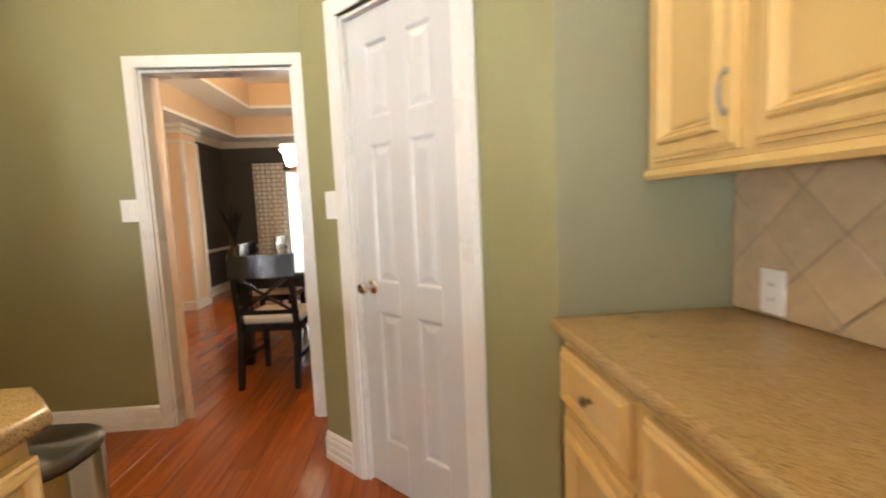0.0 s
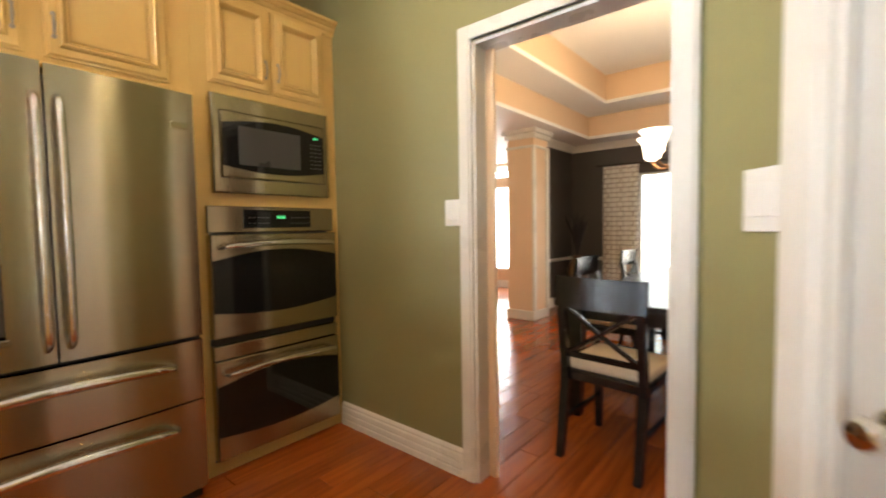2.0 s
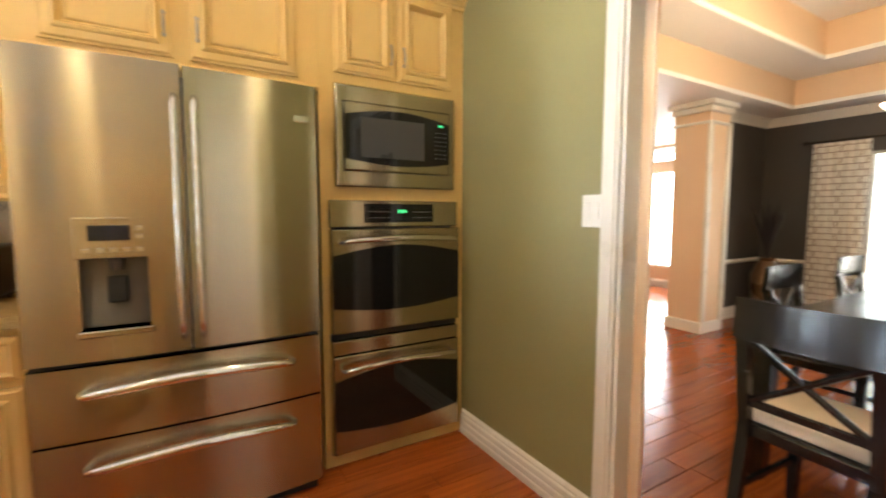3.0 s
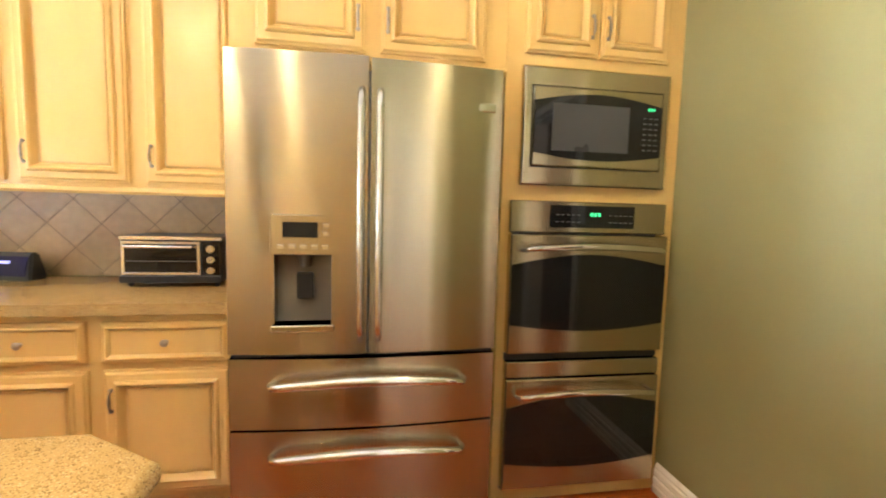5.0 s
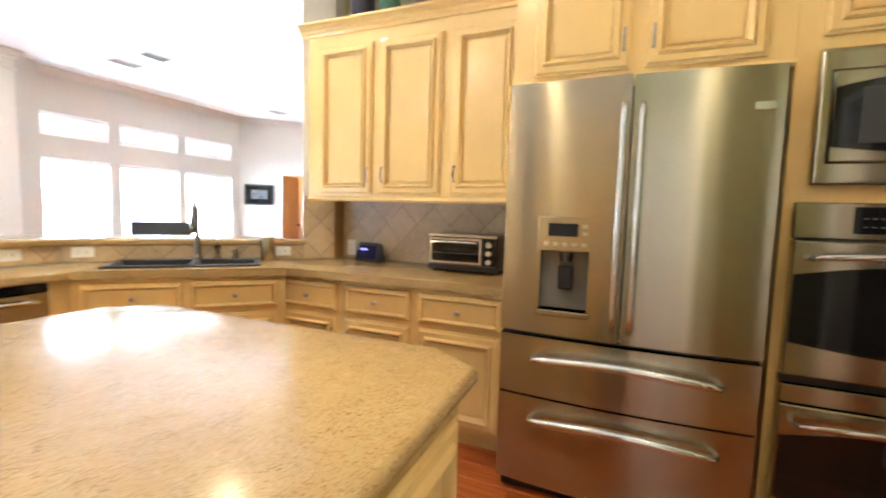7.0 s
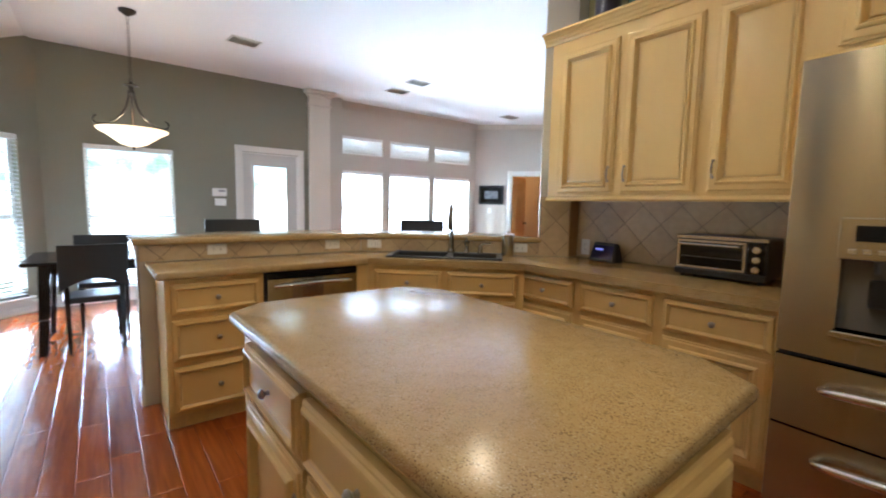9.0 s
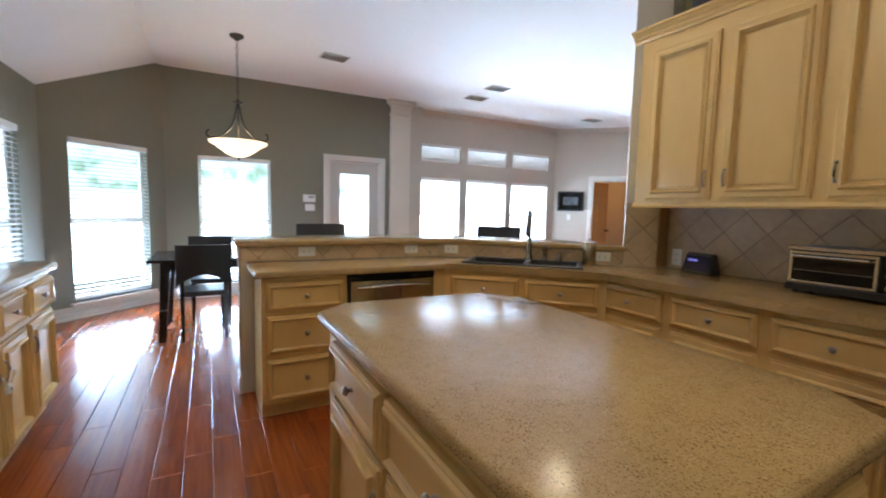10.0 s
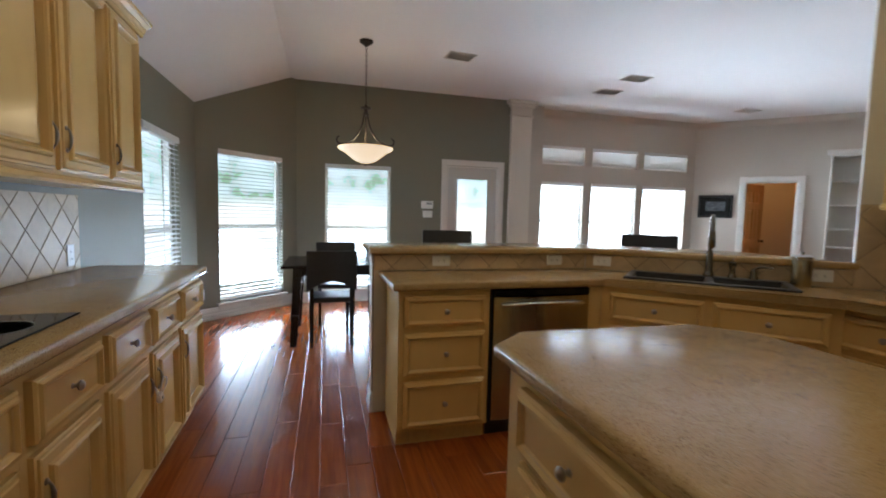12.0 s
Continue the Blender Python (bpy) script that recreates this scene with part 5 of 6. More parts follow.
o = part("screen", bm, mat("dark_blue_screen", (0.02, 0.018, 0.07), rough=0.08, vary=0.2), sp, "dim dark blue screen")
o.matrix_basis = pose(0, -0.001, 0, -tl, 0, 0)
bm = bmesh.new()
box(bm, 0.05, 0.12, -0.0035, -0.002, 0.082, 0.095)
o2 = part("clock_digits", bm, M_BLUELED, o)

# cooktop
ck = thing("cooktop", pose(1.02, -0.19, 0.901, 0, 0, 2), "black glass cooktop set into the counter", "cooktop")
part("glass", B(0.03, 0.48, 0, 0.76, 0, 0.007, bevel=0.003), M_BLACKGLASS, ck)
for x, y, r in ((0.16, 0.19, 0.09), (0.16, 0.56, 0.105), (0.355, 0.19, 0.09), (0.36, 0.56, 0.075)):
    bm = bmesh.new()
    lathe(bm, [(r - 0.003, 0.0072), (r, 0.0076), (r + 0.003, 0.0072)], 32, x, y, 0)
    part("burner_ring", bm, M_GRAYPL, ck)


def plate(name, m, w, h, label, category, kind="outlet"):
    t = thing(name, m, label, category, category + "s")
    part("cover_plate", B(-w / 2, w / 2, -0.006, 0.0, -h / 2, h / 2, bevel=0.002), M_WHITEPL, t)
    wide = w > h
    for s in (-1, 1):
        if kind == "outlet":
            cx, cz = (s * 0.02, 0) if wide else (0, s * 0.02)
            bm = bmesh.new()
            box(bm, cx - 0.014, cx + 0.014, -0.0075, -0.006, cz - 0.014, cz + 0.014, bevel=0.0006)
            o = part("receptacle", bm, M_WHITEPL, t)
            bm = bmesh.new()
            for k in (-1, 1):
                if wide:
                    box(bm, cx - 0.005, cx + 0.005, -0.0079, -0.0075, 0.005 * k - 0.0012, 0.005 * k + 0.0012)
                else:
                    box(bm, 0.006 * k - 0.0012, 0.006 * k + 0.0012, -0.0079, -0.0075, cz - 0.005, cz + 0.005)
            part("slots", bm, M_BLACK, o)
        else:
            cx = s * w * 0.22
            bm = bmesh.new()
            box(bm, cx - 0.016, cx + 0.016, -0.0095, -0.006, -0.033, 0.033, bevel=0.001)
            part("rocker", bm, M_WHITEPL, t)
    return t


for x in (-0.425, -1.23):
    plate("wall_outlet", pose(x, -1.203, 0.958, 0, 0, 180), 0.115, 0.066, "white outlet in the tiled splash under the bar", "wall outlet")
for x, y in ((-1.555, -1.126), (-2.372, -0.308)):
    plate("wall_outlet", pose(x, y, 0.958, 0, 0, 135), 0.115, 0.066, "white outlet in the tiled splash by the sink", "wall outlet")
plate("wall_outlet", pose(W_FRIDGE + 0.012, 0.033, 0.980, 0, 0, 90), 0.07, 0.115, "white outlet on the tiled wall behind the counter", "wall outlet")
plate("wall_outlet", pose(1.619, -1.33, 0.985, 0, 0, -87.24), 0.07, 0.115, "white outlet on the tiled cooktop wall", "wall outlet")
plate("wall_outlet", pose(1.468, 1.808, 0.970, 0, 0, -87.24), 0.075, 0.12, "white outlet near the counter's corner", "wall outlet")
plate("wall_outlet", pose(1.615, -3.846, 0.30, 0, 0, -135), 0.07, 0.115, "white outlet low on the angled nook wall", "wall outlet")
plate("light_switch", pose(-1.079, Y_DOOR - 0.001, 1.285, 0, 0, 0), 0.092, 0.125, "white double light switch beside the doorway", "light switch", "switch")
_s = along(P1, P2, 0.170)
plate("light_switch", pose(_s[0], _s[1], 1.262, 0, 0, -45), 0.095, 0.125, "white double light switch beside the pantry door", "light switch", "switch")
plate("light_switch", hall @ pose(0.33, -0.001, 1.19), 0.075, 0.115, "white light switch under the framed picture", "light switch", "switch")
tm = thing("thermostat", pose(-1.165, Y_NOOK + 0.001, 1.40, 0, 0, 180), "white wall thermostat with a small grey screen", "thermostat")
part("body", B(-0.09, 0.09, -0.03, 0.0, -0.055, 0.055, bevel=0.008, seg=2), M_WHITEPL, tm)
part("screen", B(-0.015, 0.07, -0.0315, -0.03, 0.005, 0.035), M_GRAYPL, tm)
kp = thing("alarm_keypad", pose(-1.175, Y_NOOK + 0.001, 1.265, 0, 0, 180), "small white keypad below the thermostat", "keypad")
part("body", B(-0.07, 0.07, -0.022, 0.0, -0.05, 0.05, bevel=0.006, seg=2), M_WHITEPL, kp)

# on top of the wall cabinets
bt = thing("vase", pose(-2.60, 0.20, 2.44), "tall dark bottle vase on top of the cabinets", "vase")
bm = bmesh.new()
lathe(bm, [(0.001, 0), (0.075, 0), (0.085, 0.03), (0.085, 0.30), (0.05, 0.38), (0.03, 0.42), (0.035, 0.45)], 20)
part("body", bm, mat("dark_plum_glaze", (0.025, 0.018, 0.028), rough=0.3, vary=0.3), bt, smooth=True)
bt = thing("vase", pose(-2.60, 0.42, 2.44), "green glazed jar on top of the cabinets", "vase")
bm = bmesh.new()
lathe(bm, [(0.001, 0), (0.06, 0), (0.068, 0.03), (0.07, 0.2), (0.055, 0.26), (0.03, 0.30), (0.038, 0.32)], 20)
part("body", bm, mat("green_glaze", (0.06, 0.13, 0.08), rough=0.25, vary=0.4, grain=25), bt, smooth=True)
bk = thing("basket", pose(-2.60, 0.86, 2.44), "brown woven basket on top of the cabinets", "basket")
bm = bmesh.new()
for k in range(9):
    r = 0.10 + 0.004 * k
    tube(bm, [(r * math.cos(2 * math.pi * i / 24), 1.9 * r * math.sin(2 * math.pi * i / 24), 0.012 + 0.022 * k + 0.004 * (-1) ** (i + k)) for i in range(25)], 0.0115, 6)
part("weave", bm, mat("brown_wicker", (0.16, 0.09, 0.04), rough=0.7, vary=0.4, grain=60), bk, smooth=True)

# trash can by the island
tc_ = thing("trash_can", pose(-0.57, 1.905, 0, 0, 0, 0), "brushed steel step trash can with a grey lid", "trash can")
bm = bmesh.new()
oval = [(0.18 * math.copysign(abs(math.cos(a)) ** 0.7, math.cos(a)), 0.14 * math.copysign(abs(math.sin(a)) ** 0.7, math.sin(a))) for a in (2 * math.pi * i / 32 for i in range(32))]
slab(bm, oval, 0.03, 0.60, bevel=0.004, seg=2)
part("drum", bm, M_STEEL, tc_, smooth=True)
bm = bmesh.new()
slab(bm, [(x * 1.02, y * 1.02) for x, y in oval], 0.602, 0.64, bevel=0.014, seg=3)
part("lid", bm, M_DARKSTEEL, tc_, "dark grey lid", smooth=True)
bm = bmesh.new()
slab(bm, [(x * 0.97, y * 0.97) for x, y in oval], 0.0, 0.03, bevel=0.004, seg=2)
part("base", bm, M_BLACK, tc_, smooth=True)

# ================= breakfast nook =================
M_BLACKCHAIR = M_LEATHER
nt = thing("dining_table", pose(0.05, -3.10, 0), "black wooden breakfast table with splayed legs", "table")
bm = bmesh.new()
box(bm, -0.62, 0.62, -0.46, 0.46, 0.735, 0.765, bevel=0.006, seg=2)
part("tabletop", bm, M_BLACKWOOD, nt)
for i, (x, y) in enumerate(((-0.48, -0.36), (0.48, -0.36), (-0.48, 0.36), (0.48, 0.36))):
    bm = bmesh.new()
    sx, sy = math.copysign(0.035, x), math.copysign(0.035, y)
    v = [bm.verts.new((x + dx * (0.04 if z else 0.03) + (0 if z else 0.04 * sx / 0.035), y + dy * (0.04 if z else 0.03) + (0 if z else 0.03 * sy / 0.035), z)) for z in (0.0, 0.734) for dx, dy in ((-1, -1), (1, -1), (1, 1), (-1, 1))]
    for q in ((3, 2, 1, 0), (4, 5, 6, 7), (0, 1, 5, 4), (1, 2, 6, 5), (2, 3, 7, 6), (3, 0, 4, 7)):
        bm.faces.new([v[j] for j in q])
    part("leg", bm, M_BLACKWOOD, nt)
for x0, x1, y0, y1 in ((-0.46, 0.46, -0.38, -0.355), (-0.46, 0.46, 0.355, 0.38), (-0.5, -0.475, -0.34, 0.34), (0.475, 0.5, -0.34, 0.34)):
    part("apron", B(x0, x1, y0, y1, 0.66, 0.734), M_BLACKWOOD, nt)


def curved_panel(bm, w, z0, z1, y, bow, t, notch=0.0, n=12):
    """An upright panel bowed backwards, its lower edge arched."""
    def ring(yo):
        lo = [bm.verts.new((-w / 2 + w * i / n, y + yo + bow * (1 - (2 * i / n - 1) ** 2), z0 + notch * math.sin(math.pi * i / n))) for i in range(n + 1)]
        hi = [bm.verts.new((-w / 2 + w * i / n, y + yo + bow * (1 - (2 * i / n - 1) ** 2) + 0.03 * (z1 - z0) / 0.3, z1)) for i in range(n + 1)]
        return lo, hi
    a, b = ring(0), ring(t)
    for i in range(n):
        bm.faces.new((a[0][i], a[0][i + 1], a[1][i + 1], a[1][i]))
        bm.faces.new((b[0][i + 1], b[0][i], b[1][i], b[1][i + 1]))
        bm.faces.new((a[1][i], a[1][i + 1], b[1][i + 1], b[1][i]))
        bm.faces.new((a[0][i + 1], a[0][i], b[0][i], b[0][i + 1]))
    for i in (0, n):
        bm.faces.new((a[0][i], a[1][i], b[1][i], b[0][i]))


def leg(bm, x, y, z0, z1, r0, r1, dx=0.0, dy=0.0):
    v = [bm.verts.new((x + sx * r + (dx if k == 0 else 0), y + sy * r + (dy if k == 0 else 0), z)) for k, (z, r) in enumerate(((z0, r0), (z1, r1))) for sx, sy in ((-1, -1), (1, -1), (1, 1), (-1, 1))]
    for q in ((3, 2, 1, 0), (4, 5, 6, 7), (0, 1, 5, 4), (1, 2, 6, 5), (2, 3, 7, 6), (3, 0, 4, 7)):
        bm.faces.new([v[j] for j in q])


def nook_chair(m, label, group="chairs round the breakfast table", seat=0.46, top=0.90, name="dining_chair", category="chair"):
    """Local: the sitter looks towards -y; the back is at +y."""
    c = thing(name, m, label, category, group)
    bm = bmesh.new()
    box(bm, -0.205, 0.205, -0.20, 0.20, seat - 0.05, seat, bevel=0.015, seg=2)
    part("seat", bm, M_LEATHER, c)
    for x in (-0.18, 0.18):
        bm = bmesh.new()
        leg(bm, x, -0.175, 0, seat - 0.05, 0.013, 0.018)
        part("leg", bm, M_BLACKWOOD, c)
        bm = bmesh.new()
        leg(bm, x, 0.185, 0, seat - 0.05, 0.013, 0.018, dy=0.03)
        part("leg", bm, M_BLACKWOOD, c)
        bm = bmesh.new()
        leg(bm, x, 0.19, seat - 0.05, seat + 0.16, 0.018, 0.016)
        part("back_post", bm, M_BLACKWOOD, c)
    bm = bmesh.new()
    curved_panel(bm, 0.455, seat + 0.06, top, 0.185, 0.03, 0.022, notch=0.10)
    part("backrest", bm, M_LEATHER, c)
    if seat > 0.6:
        for z in (0.22,):
            for x0, x1, y0, y1 in ((-0.17, 0.17, -0.19, -0.17), (-0.17, 0.17, 0.18, 0.20), (-0.19, -0.17, -0.17, 0.18), (0.17, 0.19, -0.17, 0.18)):
                part("stretcher", B(x0, x1, y0, y1, z, z + 0.025, bevel=0.003), M_BLACKWOOD, c)
    return c


nook_chair(pose(0.235, -2.86, 0, 0, 0, 3), "black leather dining chair with a curved solid back, tucked in")
nook_chair(pose(0.16, -3.62, 0, 0, 0, 180), "black leather dining chair on the far side of the table")
nook_chair(pose(-0.40, -3.58, 0, 0, 0, 176), "black leather dining chair on the far side of the table")
nook_chair(pose(-0.76, -2.02, 0, 0, 0, 180), "black bar stool with a solid back at the raised bar", "stools at the bar", 0.74, 1.115, "bar_stool", "bar stool")
nook_chair(pose(-2.32, -1.60, 0, 0, 0, 135), "black bar stool with a solid back at the raised bar", "stools at the bar", 0.74, 1.115, "bar_stool", "bar stool")

# pendant over the table
pd = thing("pendant_lamp", pose(-0.12, -3.2, 0), "dark bronze pendant lamp with a lit alabaster bowl", "pendant lamp")
bm = bmesh.new()
lathe(bm, [(0.001, CEIL - 0.002), (0.07, CEIL - 0.002), (0.068, CEIL - 0.02), (0.03, CEIL - 0.045), (0.012, CEIL - 0.055), (0.001, CEIL - 0.056)][::-1], 20)
part("canopy", bm, M_BRONZE, pd, smooth=True)
z = CEIL - 0.055
k = 0
while z > 2.38:
    bm = bmesh.new()
    pts = [(0.011 * math.cos(a), 0, 0.02 * math.sin(a)) for a in (2 * math.pi * i / 10 for i in range(11))]
    tube(bm, pts, 0.0028, 5)
    o = part("chain_link", bm, M_BRONZE, pd) if k == 0 else o.copy()
    if k:
        bm.free()
        scene.collection.objects.link(o)
    o.matrix_basis = pose(0, 0, z - 0.018, 0, 0, 90 * (k % 2))
    z -= 0.031
    k += 1
bm = bmesh.new()
lathe(bm, [(0.001, 2.38), (0.012, 2.375), (0.016, 2.35), (0.055, 2.345), (0.06, 2.335), (0.02, 2.325), (0.018, 2.29), (0.03, 2.28), (0.03, 2.265), (0.001, 2.26)], 18)
part("collar", bm, M_BRONZE, pd, smooth=True)
for i in range(3):
    a = radians(25 + 120 * i)
    ca, sa = math.cos(a), math.sin(a)
    P = [(r * ca, r * sa, z) for r, z in ((0.02, 2.29), (0.035, 2.12), (0.10, 2.0), (0.24, 1.95))]
    Q = [(r * ca, r * sa, z) for r, z in ((0.24, 1.95), (0.34, 1.92), (0.35, 2.0), (0.30, 2.015))]
    bm = bmesh.new()
    tube(bm, bend(*P, 10) + bend(*Q, 8)[1:], 0.0085, 8)
    part("arm", bm, M_BRONZE, pd, smooth=True)
bm = bmesh.new()
lathe(bm, [(0.001, 1.772), (0.05, 1.778), (0.11, 1.80), (0.17, 1.845), (0.22, 1.885), (0.27, 1.91), (0.288, 1.93), (0.284, 1.934), (0.262, 1.918), (0.21, 1.893), (0.16, 1.853), (0.10, 1.81), (0.001, 1.784)], 36)
part("glass_bowl", bm, M_SHADE, pd, "glowing alabaster glass bowl", smooth=True)
bm = bmesh.new()
lathe(bm, [(0.001, 1.745), (0.008, 1.75), (0.014, 1.76), (0.01, 1.771), (0.001, 1.773)], 12)
part("finial", bm, M_BRONZE, pd, smooth=True)
ld = bpy.data.lights.new("pendant_bulb", "POINT")
ld.energy, ld.color, ld.shadow_soft_size = 6, WARM, 0.05
new("pendant_bulb", ld).matrix_basis = pose(-0.12, -3.2, 2.0)


def vent(m, w, d, label):
    t = thing("ceiling_vent", m, label, "ceiling vent", "ceiling vents")
    bm = bmesh.new()
    for x0, x1, y0, y1 in ((-w, w, -d, -d + 0.02), (-w, w, d - 0.02, d), (-w, -w + 0.02, -d + 0.02, d - 0.02), (w - 0.02, w, -d + 0.02, d - 0.02)):
        box(bm, x0, x1, y0, y1, -0.012, -0.001, bevel=0.002)
    part("frame", bm, M_TRIM, t)
    part("backing", B(-w + 0.02, w - 0.02, -d + 0.02, d - 0.02, -0.003, -0.001), M_BLACK, t)
    n = 7
    for i in range(n):
        y = -d + 0.03 + (2 * d - 0.06) * i / (n - 1)
        o = part("slat", B(-w + 0.02, w - 0.02, -0.009, 0.009, -0.001, 0.001), M_TRIM, t)
        o.matrix_basis = pose(0, y, -0.008, -40, 0, 0)


vent(pose(-1.16, -3.30, CEIL, 0, 0, 5), 0.16, 0.11, "white slatted air vent in the ceiling")
vent(pose(-3.52, -3.91, CEIL), 0.17, 0.11, "white slatted air vent in the ceiling")
vent(pose(-3.49, -3.31, CEIL), 0.17, 0.11, "white slatted air vent in the ceiling")
vent(pose(-6.20, -4.05, CEIL), 0.17, 0.11, "white slatted air vent in the ceiling")

# ================= living room =================
pc = thing("framed_picture", hall @ pose(0.36, -0.001, 1.525), "dark landscape print in a black frame", "picture")
bm = bmesh.new()
for x0, x1, z0, z1 in ((-0.27, 0.27, 0.17, 0.205), (-0.27, 0.27, -0.205, -0.17), (-0.27, -0.235, -0.17, 0.17), (0.235, 0.27, -0.17, 0.17)):
    box(bm, x0, x1, -0.025, 0, z0, z1, bevel=0.004)
part("frame", bm, M_BLACK, pc)
part("mat", B(-0.235, 0.235, -0.008, 0.0, -0.17, 0.17), M_BLACKGLASS, pc)
part("print", B(-0.15, 0.15, -0.0095, -0.008, -0.08, 0.09), mat("dark_landscape_print", (0.10, 0.105, 0.11), rough=0.2, vary=0.7, grain=16, big=8, stretch=(1, 1, 3)), pc, "murky grey landscape")
bs = thing("bookcase", hall @ pose(1.92, 0, 0), "white built-in bookcase with open shelves", "bookcase")
bm = bmesh.new()
box(bm, 0, 0.78, 0.30, 0.32, 0, 2.40)
for x0, x1 in ((0.0, 0.03), (0.75, 0.78)):
    box(bm, x0, x1, -0.03, 0.30, 0, 2.40)
box(bm, 0.03, 0.75, -0.03, 0.30, 2.35, 2.40)
part("carcass", bm, M_TRIM, bs)
for z in (0.08, 0.85, 1.15, 1.55, 1.95):
    part("shelf", B(0.031, 0.749, -0.01, 0.299, z, z + 0.028, bevel=0.002), M_TRIM, bs)
part("crown", prism(bmesh.new(), [(0, 0), (0.02, 0), (0.03, 0.02), (0.06, 0.06), (0.06, 0.08), (0, 0.08)], (-0.06, -0.031, 2.37), (0.84, -0.031, 2.37)), M_TRIM, bs)

# ================= dining room =================
dt = thing("dining_table", pose(-0.42, 5.45, 0), "large black polished dining table", "table")
part("tabletop", B(-0.55, 0.55, -1.25, 1.25, 0.725, 0.76, bevel=0.006, seg=2), M_BLACKWOOD, dt)
for x0, x1, y0, y1 in ((-0.47, 0.47, -1.16, -1.135), (-0.47, 0.47, 1.135, 1.16), (-0.49, -0.465, -1.13, 1.13), (0.465, 0.49, -1.13, 1.13)):
    part("apron", B(x0, x1, y0, y1, 0.63, 0.724), M_BLACKWOOD, dt)
for x in (-0.47, 0.47):
    for y in (-1.14, 1.14):
        bm = bmesh.new()
        leg(bm, x, y, 0, 0.724, 0.032, 0.05)
        part("leg", bm, M_BLACKWOOD, dt)


def cross_chair(m, label):
    """A chair with an X in its back; the sitter looks towards +y."""
    c = thing("dining_chair", m, label, "chair", "chairs round the dining table")
    part("seat_frame", B(-0.22, 0.22, -0.21, 0.22, 0.40, 0.45, bevel=0.006), M_BLACKWOOD, c)
    bm = bmesh.new()
    box(bm, -0.215, 0.215, -0.19, 0.22, 0.451, 0.505, bevel=0.02, seg=3)
    part("cushion", bm, M_CUSHION, c, "cream fabric seat cushion", smooth=True)
    for x in (-0.20, 0.20):
        bm = bmesh.new()
        leg(bm, x, 0.195, 0, 0.40, 0.017, 0.023)
        part("leg", bm, M_BLACKWOOD, c)
        bm = bmesh.new()
        leg(bm, x, -0.205, 0, 0.40, 0.018, 0.023, dy=-0.07)
        part("leg", bm, M_BLACKWOOD, c)
        bm = bmesh.new()
        leg(bm, x, -0.255, 0.45, 0.82, 0.019, 0.02)
        for v in bm.verts:
            if v.co.z < 0.6:
                v.co.y += 0.045
        leg(bm, x, -0.212, 0.40, 0.451, 0.02, 0.02)
        part("back_post", bm, M_BLACKWOOD, c)
    bm = bmesh.new()
    curved_panel(bm, 0.46, 0.80, 0.955, -0.255, -0.03, -0.024)
    part("top_rail", bm, M_BLACKWOOD, c)
    part("lower_rail", B(-0.185, 0.185, -0.228, -0.206, 0.525, 0.555, bevel=0.003), M_BLACKWOOD, c)
    for s in (-1, 1):
        bm = bmesh.new()
        tube(bm, bend((-0.185 * s, -0.222, 0.55), (-0.06 * s, -0.235, 0.62), (0.06 * s, -0.25, 0.72), (0.185 * s, -0.258, 0.80), 8), 0.0135, 6)
        part("cross_bar", bm, M_BLACKWOOD, c)
    for x in (-0.2, 0.2):
        part("stretcher", B(x - 0.01, x + 0.01, -0.2, 0.18, 0.18, 0.205, bevel=0.002), M_BLACKWOOD, c)
    return c


cross_chair(pose(-0.535, 4.03, 0, 0, 0, -4), "black wooden cross-back chair with a cream cushion at the table's end")
for x, y, r in ((-0.90, 5.15, -90), (-0.90, 6.24, -90), (0.26, 4.75, 90), (0.26, 5.9, 90)):
    cross_chair(pose(x, y, 0, 0, 0, r), "black wooden cross-back chair with a cream cushion along the table")

ch = thing("chandelier", pose(-0.45, 5.2, 0), "bronze chandelier with lit frosted glass shades", "chandelier")
bm = bmesh.new()
lathe(bm, [(0.001, 3.098), (0.065, 3.098), (0.06, 3.08), (0.012, 3.06), (0.008, 3.04), (0.008, 2.06), (0.03, 2.05), (0.085, 2.04), (0.085, 2.025), (0.02, 2.01), (0.022, 1.86), (0.03, 1.80), (0.018, 1.70), (0.028, 1.67), (0.001, 1.65)], 18)
M_COPPER = mat("brushed_copper_bronze", (0.30, 0.16, 0.09), rough=0.4, metal=0.8, vary=0.2)
part("stem", bm, M_COPPER, ch, smooth=True)
for i in range(5):
    a = radians(18 + 72 * i)
    ca, sa = math.cos(a), math.sin(a)
    bm = bmesh.new()
    tube(bm, bend(*[(r * ca, r * sa, z) for r, z in ((0.02, 1.72), (0.12, 1.60), (0.24, 1.60), (0.26, 1.70))], 10), 0.009, 8)
    arm = part("arm", bm, M_COPPER, ch, smooth=True)
    bm = bmesh.new()
    lathe(bm, [(0.03, 1.70), (0.055, 1.72), (0.062, 1.77), (0.075, 1.83), (0.11, 1.87), (0.107, 1.872), (0.07, 1.835), (0.057, 1.77), (0.05, 1.725), (0.001, 1.705)], 24, 0.26 * ca, 0.26 * sa, 0)
    part("glass_shade", bm, M_BULB, arm, "lit frosted glass bell shade", smooth=True)
ld = bpy.data.lights.new("chandelier_bulbs", "POINT")
ld.energy, ld.color, ld.shadow_soft_size = 40, (1.0, 0.82, 0.56), 0.2
new("chandelier_bulbs", ld).matrix_basis = pose(-0.45, 5.2, 2.12)


